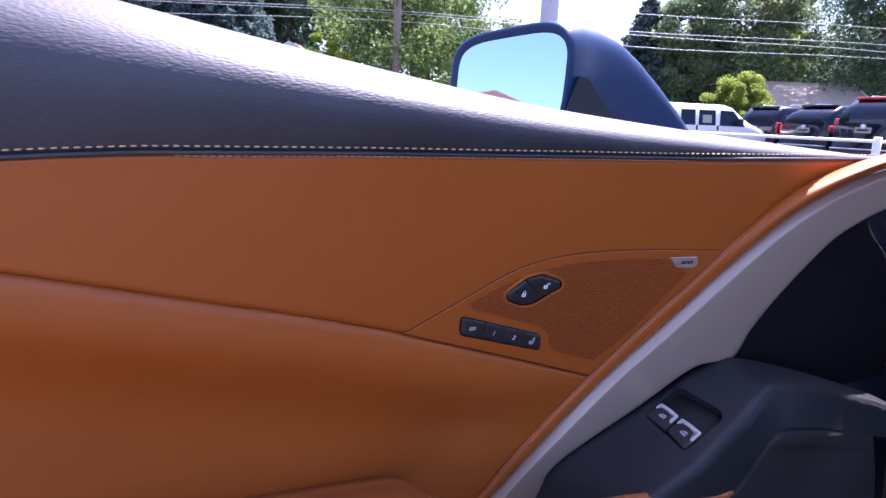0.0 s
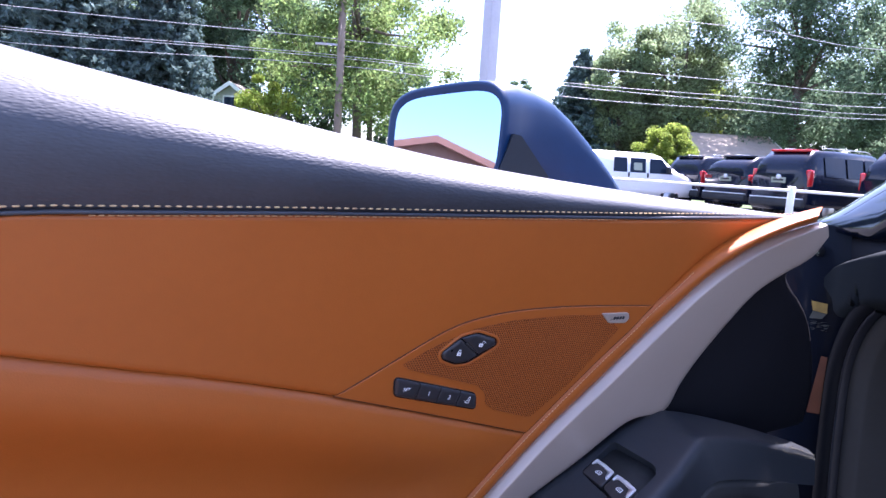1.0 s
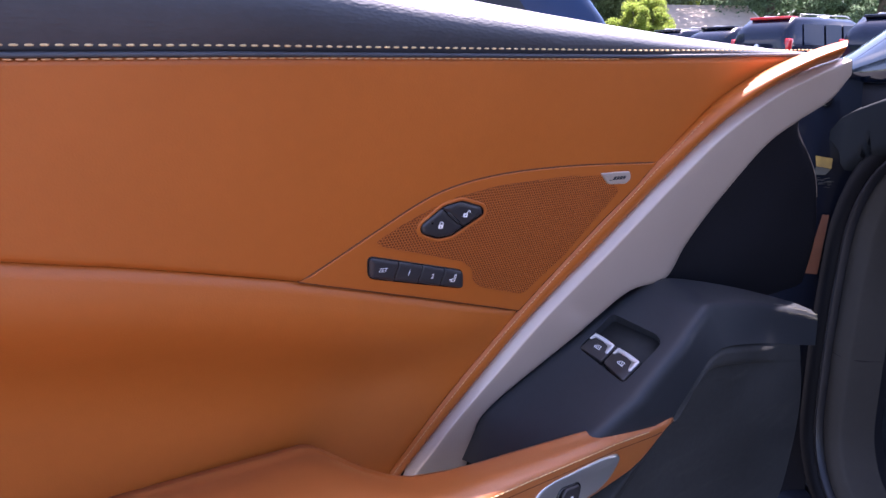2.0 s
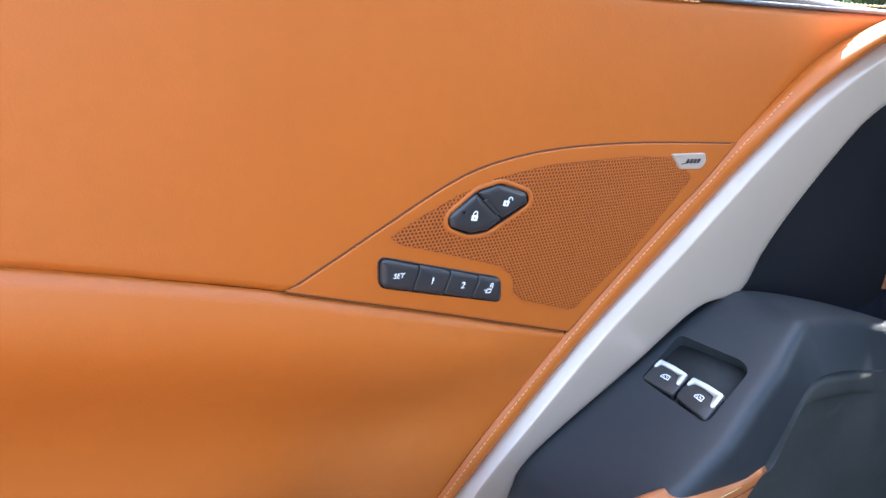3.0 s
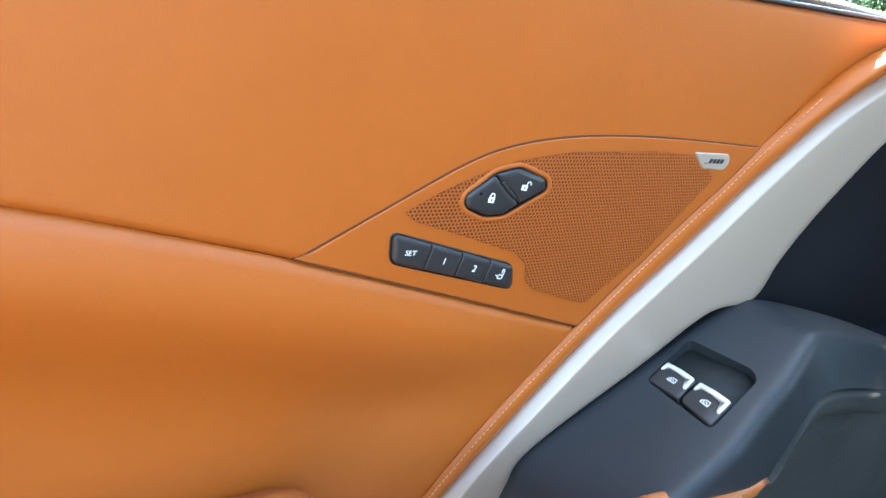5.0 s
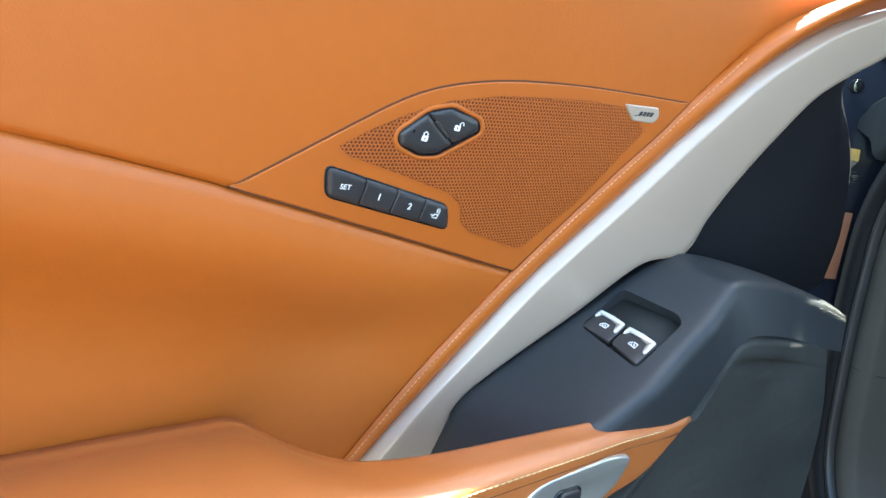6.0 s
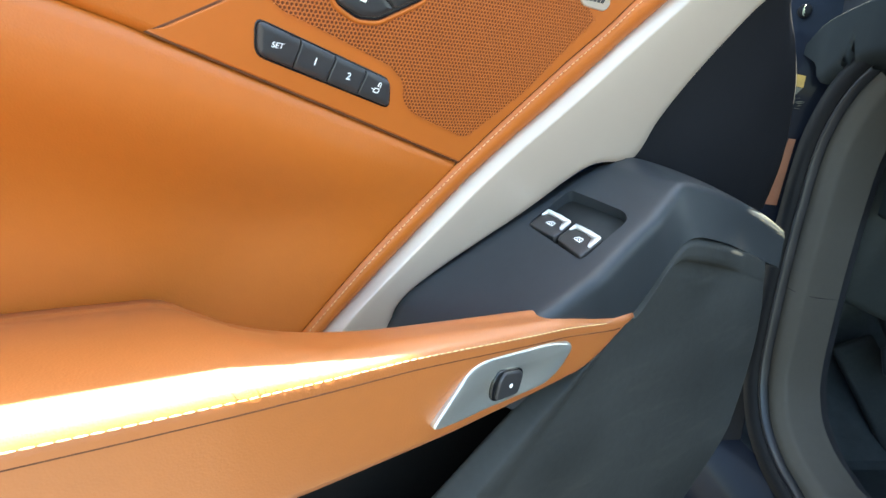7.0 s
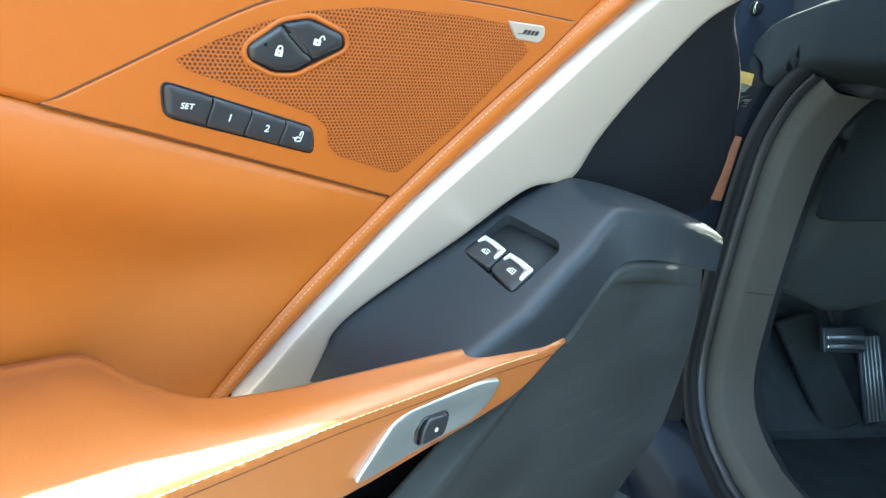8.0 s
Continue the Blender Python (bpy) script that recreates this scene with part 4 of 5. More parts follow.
HW, HH = 0.100, 0.060
rows = [glass_ring(HW * 0.93, HH * 0.92, 0.004), glass_ring(HW - 0.001, HH + 0.003, -0.004, off=0.002), glass_ring(HW + 0.003, HH + 0.008, -0.002, off=0.0035), glass_ring(HW + 0.006, HH + 0.010, 0.006, off=0.0035)]
for back, k, sh in ((0.03, 1.0, (0.001, 0, 0.004)), (0.06, 0.98, (0.004, -0.008, 0.004)), (0.09, 0.94, (0.008, -0.022, 0.0)), (0.12, 0.87, (0.0139, -0.040, -0.0134)), (0.15, 0.77, (0.0225, -0.064, -0.0346)), (0.18, 0.63, (0.0351, -0.094, -0.0606)), (0.20, 0.46, (0.0495, -0.122, -0.0816)), (0.208, 0.26, (0.054, -0.138, -0.088)), (0.211, 0.10, (0.055, -0.146, -0.094))):
    rows.append(glass_ring((HW + 0.006) * k, (HH + 0.010) * k, back, sh, off=0.0035))
mirror = part("door_mirror", loft(rows, closed=True, caps=True), MIRROR_PAINT, car_door, "midnight blue door mirror housing")
bm = bmesh.new()
bm.faces.new([bm.verts.new(p) for p in glass_ring(HW * 0.94, HH * 0.93, 0.0005, p=4.2)])
part("mirror_glass", bm, MIRROR, mirror, "mirror glass reflecting the sky", smooth=False)
part("mirror_base", loft([[(0.222, 0.152, 0.165), (0.345, 0.122, 0.155), (0.350, 0.150, 0.155), (0.230, 0.175, 0.165)], [(0.234, 0.150, 0.206), (0.302, 0.136, 0.200), (0.306, 0.160, 0.200), (0.240, 0.172, 0.206)], [(0.250, 0.146, 0.2520), (0.260, 0.144, 0.2505), (0.264, 0.165, 0.2505), (0.254, 0.166, 0.252)]], closed=True, caps=True), BLACK, mirror, "dark triangular mirror foot", smooth=False)


# ---- the car that the door hangs on ----
car_body = empty("sports_car", Matrix.Translation((0, 0, 0)), "midnight blue sports car with its door open", "car")
RING = curve([(0.903, 0.822), (0.922, 0.800), (0.940, 0.762), (0.950, 0.712), (0.949, 0.640), (0.946, 0.590), (0.941, 0.530), (0.934, 0.470), (0.926, 0.415), (0.913, 0.376), (0.888, 0.338), (0.850, 0.310), (0.812, 0.296), (0.780, 0.289), (0.60, 0.284), (0.2, 0.284), (-0.5, 0.284)], 120)


def ring_offset(d):
    """The door opening's edge moved d metres inwards."""
    tang = np.gradient(RING, axis=0)
    nor = np.c_[tang[:, 1], -tang[:, 0]]
    nor /= np.linalg.norm(nor, axis=1)[:, None]
    return RING + nor * d


def ring_rows(stations):
    """Rows for a loft that runs round the door opening: (inward offset, x)."""
    return [[(x, p[0], p[1]) for p in ring_offset(d)] for d, x in stations]


part("door_seal", loft(ring_rows([(-0.052, 0.738), (-0.036, 0.716), (-0.031, 0.696), (-0.023, 0.689), (-0.012, 0.688), (-0.005, 0.693), (-0.003, 0.703)])), RUBBER, car_body, "black rubber door seal")
part("seal_lip", loft(ring_rows([(-0.004, 0.704), (-0.003, 0.698), (0.000, 0.6965), (0.0025, 0.699), (0.003, 0.712)])), LIP, car_body, "glossy inner lip of the door seal")
part("pillar_trim", loft(ring_rows([(0.0015, 0.716), (0.002, 0.710), (0.005, 0.708), (0.013, 0.7125), (0.0205, 0.7185), (0.0228, 0.7210), (0.0240, 0.7250), (0.0252, 0.742), (0.0260, 0.757), (0.0262, 0.772)])), GREY_TRIM, car_body, "grey moulded trim round the door opening")
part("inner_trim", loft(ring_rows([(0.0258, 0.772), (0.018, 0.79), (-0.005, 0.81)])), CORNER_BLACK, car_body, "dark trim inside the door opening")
part("trim_joint", tube([(0.7105, 0.939, 0.530), (0.7082, 0.936, 0.530), (0.7130, 0.9275, 0.528), (0.7210, 0.9200, 0.527), (0.7290, 0.9165, 0.526), (0.7420, 0.9150, 0.525), (0.7715, 0.9145, 0.524)], 0.0006, 6), RUBBER, car_body)
# hinge pillar beside the open door, in the blue paint darkened for shade
rows = []
for z in np.linspace(0.10, 0.93, 22):
    y = float(np.interp(z, [0.10, 0.27, 0.36, 0.45, 0.62, 0.70, 0.76, 0.80, 0.93], [0.93, 0.97, 0.985, 0.995, 1.005, 1.015, 1.012, 1.010, 1.035]))
    rows.append([(0.735, y - 0.006, z), (0.720, y + 0.004, z), (0.700, y + 0.018, z), (0.675, y + 0.045, z), (0.660, y + 0.075, min(z, 0.86)), (0.655, y + 0.11, min(z, 0.84)), (0.655, y + 0.30, min(z, 0.80))])
part("hinge_pillar", loft(rows), SHADED_JAMB_PAINT, car_body, "hinge pillar in shade-darkened blue paint")
# reflection of the tan leather in the pillar, painted on as a strip
part("tan_reflection", loft([[(0.7055, 1.0137, 0.722), (0.712, 1.008, 0.722)], [(0.6970, 1.0175, 0.626), (0.711, 1.006, 0.628)]]), REFLECTION_TAN, car_body, "tan leather's reflection in the pillar, built as a narrow strip", smooth=False)
plug = part("pillar_plug", tube([(0.6985, 1.0465, 0.888), (0.6935, 1.0385, 0.888), (0.6930, 1.0377, 0.888)], [0.0085, 0.0085, 0.0075], 20), RUBBER, car_body, "flat black plug")
for r, a0, a1 in ((0.0068, 2.4, 5.9), (0.0032, 1.4, 5.0)):
    part("worn_arc", tube([(0.6927 + r * 0.85 * math.sin(a), 1.0372 + r * 0.53 * math.sin(a), 0.888 + r * math.cos(a)) for a in np.linspace(a0, a1, 16)], 0.0005, 6), PLATE, plug, "pale worn arc")
label = part("warning_label", loft([[(0.7075, 1.0190, 0.806), (0.6900, 1.0335, 0.808)], [(0.7080, 1.0180, 0.7905), (0.6925, 1.0305, 0.7925)]]), YELLOW, car_body, "yellow warning label on the pillar", smooth=False)
part("label_foot", loft([[(0.7075, 1.0184, 0.7900), (0.6925, 1.0305, 0.7920)], [(0.7030, 1.0215, 0.781), (0.6895, 1.0330, 0.779)]]), DUST, label, "grimy lower part of the label", smooth=False)
bm = bmesh.new()
rng = np.random.default_rng(12)
for k in range(26):
    x, z = 0.690 + 0.018 * rng.random(), 0.762 + 0.014 * rng.random()
    y = 1.0385 - (x - 0.6810) * 0.79
    tube([(x, y, z), (x + 0.002, y - 0.0016, z + 0.0006), (x + 0.003 + 0.004 * rng.random(), y - 0.004, z + 0.002 * rng.random())], [0.0002, 0.0003 + 0.0003 * rng.random(), 0.0002], 5, True, bm)
part("dried_marks", bm, DUST, car_body, "pale dried marks under the label", kind="stuff")
part("rocker", loft([[(x, y, z) for x, z in ((0.735, 0.262), (0.715, 0.252), (0.695, 0.235), (0.680, 0.205), (0.672, 0.16), (0.685, 0.11), (0.75, 0.09))] for y in np.linspace(1.06, -1.2, 30)]), SHADED_JAMB_PAINT, car_body, "blue painted sill below the door opening")
def section(y, k, top, flank, low=0.14):
    """A cross section of the car's body: k narrows it about the middle line."""
    half = [(0.83, low), (0.895 + flank, 0.32), (0.90 + flank, 0.55), (0.875 + flank, top - 0.14), (0.84, top - 0.045), (0.78, top), (0.50, top + 0.012), (0.20, top + 0.03)]
    return [(1.53 - x * k, y, z) for x, z in half] + [(1.53 + x * k, y, z) for x, z in half[::-1]]


rows = []
for y in list(np.linspace(1.15, 2.2, 14)) + list(np.linspace(2.28, 2.95, 12)):
    f = (y - 1.15) / 1.80
    rows.append(section(y, 1 - 0.03 * f - 0.42 * max(0.0, f - 0.45) ** 2, 0.872 - 0.10 * f - 0.32 * max(0.0, f - 0.55) ** 2, -0.02 * math.cos(f * 5), 0.14 + 0.04 * f))
rows.append([(1.53 + (x - 1.53) * 0.93, y + 0.05, 0.42 + (z - 0.42) * 0.72) for x, y, z in rows[-1]])
rows.append([(1.53 + (x - 1.53) * 0.70, y + 0.03, 0.42 + (z - 0.42) * 0.6) for x, y, z in rows[-1]])
rows.append([(1.53 + (x - 1.53) * 0.05, y + 0.01, 0.42 + (z - 0.42) * 0.1) for x, y, z in rows[-1]])
front_rows = rows
part("front_body", loft(front_rows), PAINT, car_body, "midnight blue front wing and bonnet")
rows = []
for y, zl, zh in ((1.16, 0.914, 0.920), (1.136, 0.917, 0.932), (1.07, 0.921, 0.972), (1.005, 0.921, 1.011), (0.967, 0.922, 1.033), (0.94, 0.942, 1.049), (0.85, 0.985, 1.096), (0.70, 1.05, 1.160), (0.50, 1.11, 1.22), (0.20, 1.15, 1.26), (-0.3, 1.17, 1.28)):
    k = max(0.0, 1.02 - y) * 0.10
    rows.append([(0.745 + k, y, zl - 0.010), (0.716 + k, y, zl), (0.716 + k, y, zl + (zh - zl) * 0.12), (0.727 + k, y, zl + (zh - zl) * 0.4), (0.746 + k, y, zl + (zh - zl) * 0.75), (0.765 + k, y, zh), (0.80 + k, y + 0.01, zh + 0.012)])
part("windscreen_pillar", loft(rows), PILLAR_PAINT, car_body, "blue-black windscreen pillar reflecting the sky")
part("windscreen", loft([[(x, y + 0.25 * math.sin((x - 0.8) / 1.45 * math.pi), z) for x in np.linspace(0.79 + (1.08 - y) * 0.1, 2.28 - (1.08 - y) * 0.1, 12)] for y, z in ((1.09, 0.955), (0.957, 1.020), (0.70, 1.128), (0.20, 1.24))]), GLASS_DARK, car_body)
# unseen black roof, added to keep light out of the cabin
part("unseen_roof_panel", loft([[(x, y, 1.245 + 0.02 * math.sin((x - 0.88) / 1.3 * math.pi)) for x in np.linspace(0.86, 2.2, 8)] for y in (0.22, -0.2, -0.8)]), BLACK, car_body)
# unseen body behind the door opening, added to keep light off the door
rows = []
for y in list(np.linspace(-0.30, -1.2, 10)) + list(np.linspace(-1.28, -1.75, 9)):
    f = (-0.30 - y) / 1.45
    body = section(y, 1 - 0.10 * f ** 3, 0.93 + 0.03 * math.sin(f * 3), 0.01 + 0.02 * math.sin(f * 3), 0.14 + 0.08 * f)
    lift = 0.30 * (1 - f) ** 1.3
    rows.append([(x, y, z + lift * min(1.0, max(0.0, (0.74 - abs(x - 1.53)) / 0.18))) for x, y, z in body])
rows.append([(1.53 + (x - 1.53) * 0.92, y - 0.05, 0.55 + (z - 0.55) * 0.75) for x, y, z in rows[-1]])
part("rear_body", loft(rows, closed=True, caps=True), PAINT, car_body, "unseen midnight blue rear wing")
# unseen seat back, added to block light from the right
rows = []
for z in np.linspace(0.30, 1.12, 12):
    k = 0.5 + 0.5 * max(0.0, math.sin((z - 0.30) / 0.82 * math.pi)) ** 0.5
    y = -0.02 - 0.20 * (z - 0.30)
    rows.append([(1.12 - 0.29 * k, y - 0.05, z), (1.12 - 0.27 * k, y + 0.05, z), (1.12 - 0.18 * k, y + 0.02, z), (1.12 + 0.18 * k, y + 0.02, z), (1.12 + 0.27 * k, y + 0.05, z), (1.12 + 0.29 * k, y - 0.05, z)])
part("passenger_door", loft([[(2.40, y, 0.14), (2.43, y, 0.32), (2.435, y, 0.55), (2.42, y, 0.78), (2.37, y, 0.87), (2.30, y, 0.88)] for y in np.linspace(1.15, -0.30, 10)]), PAINT, car_body)
for y in (2.05, -1.20):
    for x, s in ((0.70, -1), (2.36, 1)):
        tyre = part("wheel", tube([(x - s * 0.11, y, 0.34), (x, y, 0.34), (x + s * 0.085, y, 0.34), (x + s * 0.10, y, 0.34)], [0.34, 0.345, 0.345, 0.325], 28), TYRE, car_body)
        part("rim", tube([(x + s * 0.04, y, 0.34), (x + s * 0.106, y, 0.34)], [0.25, 0.255], 24), STEEL, tyre)
part("unseen_seat_backrest", loft(rows, closed=True, caps=True), BLACK_LEATHER, car_body)
# cabin
rows = []
for y in np.linspace(1.055, 0.70, 40):
    low = float(np.interp(y, [0.70, 0.82, 0.884, 0.918, 0.930, 0.945, 0.968, 0.985, 1.03, 1.055], [0.715, 0.676, 0.650, 0.640, 0.780, 0.795, 0.800, 0.822, 0.833, 0.832]))
    top = float(np.interp(y, [0.70, 0.80, 0.869, 0.914, 0.959, 1.0, 1.03, 1.055], [0.960, 0.932, 0.909, 0.897, 0.881, 0.867, 0.848, 0.834]))
    brow = float(np.interp(y, [0.70, 0.80, 0.902, 0.945, 0.97], [0.835, 0.823, 0.812, 0.792, 0.770]))
    out = float(np.interp(y, [0.70, 0.80, 0.90, 0.97, 1.055], [0.715, 0.695, 0.683, 0.685, 0.712]))
    face = []
    for f in np.linspace(0, 1, 60):
        z = low + (top - low) * f
        k = min(1.0, max(0.0, (z - brow) / 0.030))
        face.append((0.790 - (0.790 - out) * (k * (2 - k)) ** 0.5, y, z))
    x = face[-1][0]
    rows.append([(0.86, y, low + 0.012), (face[0][0] + 0.004, y, low - 0.0005)] + face + [(x + 0.008, y, top + 0.005), (x + 0.022, y, top + 0.010), (x + 0.05, y, top + 0.013), (0.86, y, top + 0.004)])
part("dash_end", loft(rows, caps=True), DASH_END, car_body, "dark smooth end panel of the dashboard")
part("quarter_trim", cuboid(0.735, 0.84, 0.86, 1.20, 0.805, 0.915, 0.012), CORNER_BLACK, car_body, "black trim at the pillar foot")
rows = []
for x in np.linspace(0.82, 2.2, 36):
    knee = float(np.interp(x, [0.82, 0.85, 0.96, 1.06, 2.2], [0.507, 0.496, 0.459, 0.490, 0.50]))
    rows.append([(x, 1.30, 0.860), (x, 1.05, 0.885), (x, 0.95, 0.885), (x, 0.90, 0.85), (x, 0.905, 0.76), (x, 0.925, 0.66), (x, 0.95, 0.57), (x, 0.975, knee + 0.01), (x, 0.980, knee), (x, 0.992, knee - 0.002), (x, 1.06, knee + 0.02), (x, 1.5, knee + 0.04)])
part("dashboard", loft(rows, caps=True), DASH, car_body, "black soft-touch dashboard")
part("footwell", loft([[(0.79, y, 0.215) for y in (0.2, 1.6)], [(0.805, y, 0.13) for y in (0.2, 1.6)], [(0.84, y, 0.095) for y in (0.2, 1.6)], [(1.42, y, 0.095) for y in (0.2, 1.6)], [(1.46, y, 0.5) for y in (0.2, 1.6)]]), CARPET, car_body, "black carpeted footwell")
part("bulkhead", loft([[(x, 1.12, 0.095), (x, 1.34, 0.20), (x, 1.42, 0.45)] for x in (0.79, 1.47)]), CARPET, car_body)
part("floor_mat", cuboid(0.87, 1.38, 0.30, 1.08, 0.098, 0.108, 0.003), FLOOR_MAT, car_body, "black rubber floor mat")
brake = part("brake_pedal", cuboid(-0.052, 0.052, -0.008, 0.008, -0.028, 0.028, 0.006), BLACK, car_body, "brake pedal with metal bars")
brake.matrix_local = pose(1.21, 1.15, 0.305, -28, 0, 0)
for z in (-0.014, 0.004):
    part("pedal_bar", cuboid(-0.046, 0.046, -0.0125, -0.006, z - 0.005, z + 0.005, 0.002), STEEL, brake)
part("pedal_arm", tube([(0, 0.008, 0.0), (0, 0.05, 0.10), (0, 0.12, 0.22)], 0.009, 8), CORNER_BLACK, brake)
throttle = part("accelerator_pedal", cuboid(-0.032, 0.032, -0.007, 0.007, -0.10, 0.10, 0.006), BLACK, car_body, "ribbed metal accelerator pedal")
throttle.matrix_local = pose(1.345, 1.16, 0.20, -30, 0, 6)
for k in range(5):
    part("pedal_rib", cuboid(-0.026 + 0.0115 * k, -0.019 + 0.0115 * k, -0.0105, -0.005, -0.092, 0.092, 0.001), STEEL, throttle)
rest = part("foot_rest", cuboid(-0.045, 0.045, -0.012, 0.012, -0.13, 0.13, 0.008), BLACK_ROUGH, car_body, "black foot rest")
rest.matrix_local = pose(1.245, 1.20, 0.19, -35, -26, -4)
part("seat_bolster", loft([[(x, y, 0.30 + 0.10 * math.sin((x - 0.85) / 0.55 * math.pi)) for x in np.linspace(0.85, 1.40, 10)] for y in np.linspace(0.35, -0.3, 8)]), BLACK_LEATHER, car_body)

# ---- ground and far surroundings ----
bm = bmesh.new()
bmesh.ops.create_circle(bm, cap_ends=True, radius=1500, segments=48)
tagged(part("ground", bm, ASPHALT, smooth=False), "grey asphalt car park", "ground", kind="structure")
bm = box(bmesh.new(), -300, 300, 24.5, 400, -0.05, 0.012)
tagged(part("verge", bm, GRASS, smooth=False), "green grass beyond the car park", "grass", kind="structure")


def pane(bm, quad, depth):
    """A thin pane on a quad, standing out by depth."""
    q = [Vector(p) for p in quad]
    n = (q[1] - q[0]).cross(q[3] - q[0]).normalized() * depth
    a, b = [bm.verts.new(p) for p in q], [bm.verts.new(p + n) for p in q]
    bm.faces.new(b)
    for i in range(4):
        bm.faces.new((a[i], a[(i + 1) % 4], b[(i + 1) % 4], b[i]))
    return bm


def hull(sections, bevel):
    """A body from cross sections along its length: (x, half width low, half width waist, half width roof, z low, z waist, z roof)."""
    rows = []
    for x, hl, hw, hr, zl, zw, zr in sections:
        half = [(hl, zl), (hw, zl + 0.25), (hw * 1.01, zw - 0.15), (hw * 0.985, zw), (hr + (hw - hr) * 0.12, zw + (zr - zw) * 0.86), (hr * 0.93, zr - 0.015), (hr * 0.6, zr)]
        rows.append([(x, -y, z) for y, z in half] + [(x, y, z) for y, z in half[::-1]])
    return loft(rows, closed=True, caps=True)


def wheel(parent, x, y, r=0.37):
    t = part("wheel", tube([(x, y - 0.12, r), (x, y - 0.10, r), (x, y + 0.10, r), (x, y + 0.12, r)], [r * 0.9, r, r, r * 0.9], 24), TYRE, parent)
    part("rim", tube([(x, y - 0.125, r), (x, y + 0.125, r)], r * 0.62, 16), STEEL, t)


def suv(m, label, length=5.0, width=1.95, height=1.9, waist=1.12, spoiler=RED_LENS, lamp="tall", paint=PAINT_BLACK, rake=0.35):
    """A parked sport utility vehicle; its rear is at x = 0 and it heads along x."""
    car = empty("suv", m, label, "car", "parked cars")
    h, L = width / 2, length
    part("body", hull([(0.0, h * 0.90, h * 0.94, h * 0.80, 0.38, waist, waist + 0.10), (0.06, h * 0.93, h * 0.98, h * 0.80, 0.34, waist, height - 0.32), (rake, h * 0.95, h, h * 0.80, 0.30, waist, height - 0.03), (rake + 0.8, h * 0.95, h, h * 0.80, 0.30, waist, height), (L * 0.55, h * 0.95, h, h * 0.80, 0.30, waist, height - 0.02), (L * 0.66, h * 0.95, h, h * 0.78, 0.30, waist, height - 0.16), (L * 0.78, h * 0.95, h, h * 0.84, 0.30, waist - 0.04, waist + 0.02), (L * 0.95, h * 0.93, h * 0.95, h * 0.80, 0.32, waist - 0.14, waist - 0.06), (L, h * 0.85, h * 0.85, h * 0.7, 0.40, waist - 0.35, waist - 0.25)], 0.05), paint, car)
    zr = height - 0.20
    part("rear_window", pane(bmesh.new(), [(0.055, h * 0.76, waist + 0.06), (0.055, -h * 0.76, waist + 0.06), (rake * 0.82, -h * 0.66, zr + 0.04), (rake * 0.82, h * 0.66, zr + 0.04)], 0.012), GLASS_DARK, car, smooth=False)
    for s in (1, -1):
        xs = [rake + 0.25, L * 0.29, L * 0.31, L * 0.44, L * 0.46, L * 0.63]
        for a, b in zip(xs[::2], xs[1::2]):
            q = [(a, s * h * 0.995, waist + 0.04), (b, s * h * 0.995, waist + 0.04), (b - (0.25 if b > L * 0.6 else 0), s * h * 0.865, zr), (a, s * h * 0.865, zr)]
            part("side_window", pane(bmesh.new(), q if s < 0 else q[::-1], 0.01), GLASS_DARK, car, smooth=False)
        if lamp == "tall":
            part("tail_lamp", cuboid(0.01, 0.20, s * h * 0.93 - 0.065, s * h * 0.93 + 0.065, waist - 0.24, waist + 0.20, 0.03), RED_LENS, car)
        else:
            part("tail_lamp", cuboid(0.0, 0.30, s * h * 0.80 - 0.20, s * h * 0.80 + 0.20, waist - 0.14, waist + 0.06, 0.05), RED_LENS, car)
        for x in (L * 0.19, L * 0.80):
            wheel(car, x, s * (h - 0.14))
        part("roof_rail", tube([(rake + 0.4, s * h * 0.66, height + 0.015), (rake + 0.5, s * h * 0.66, height + 0.05), (L * 0.52, s * h * 0.66, height + 0.05), (L * 0.56, s * h * 0.66, height + 0.0)], 0.018, 6), STEEL, car)
    part("rear_spoiler", cuboid(rake * 0.70, rake + 0.25, -h * 0.66, h * 0.66, height - 0.075, height - 0.005, 0.02), spoiler, car)
    part("bumper", cuboid(-0.10, 0.25, -h * 0.94, h * 0.94, 0.42, 0.66, 0.05), BLACK, car)
    part("bumper_strip", cuboid(-0.115, 0.1, -h * 0.90, h * 0.90, 0.655, 0.685, 0.01), CHROME, car)
    part("plate", cuboid(-0.03, 0.05, -0.22, 0.22, waist - 0.17, waist - 0.02, 0.005), PLATE, car, "plain licence plate")
    part("plate_bar", cuboid(-0.034, 0.0, -0.16, 0.16, waist - 0.115, waist - 0.065), BLACK, car)
    part("emblem", tube([(-0.05, 0, waist + 0.0), (0.0, 0, waist + 0.0)], 0.065, 14), CHROME, car)
    return car


wheel(car_body, 0.0, 0.0, 0.34)
w = [o for o in car_body.children if o.name.startswith("wheel")][-1]
w.matrix_local = pose(0.79, 1.85, 0, 0, 0, 90)

HEAD = 22.0
suv(pose(9.60, 16.9, 0, 0, 0, HEAD), "large black sport utility vehicle with red roof lamp", width=1.78, height=2.02, waist=1.25, rake=0.40)
suv(pose(9.70, 20.2, 0, 0, 0, HEAD), "dark crossover with wide red tail lamps", 4.7, 1.85, 1.92, 1.22, PAINT_BLACK, "wide", rake=0.60)
suv(pose(9.15, 22.4, 0, 0, 0, HEAD), "black sport utility vehicle behind a white rail", 4.6, 1.80, 1.90, 1.15, PAINT_BLACK, rake=0.32)
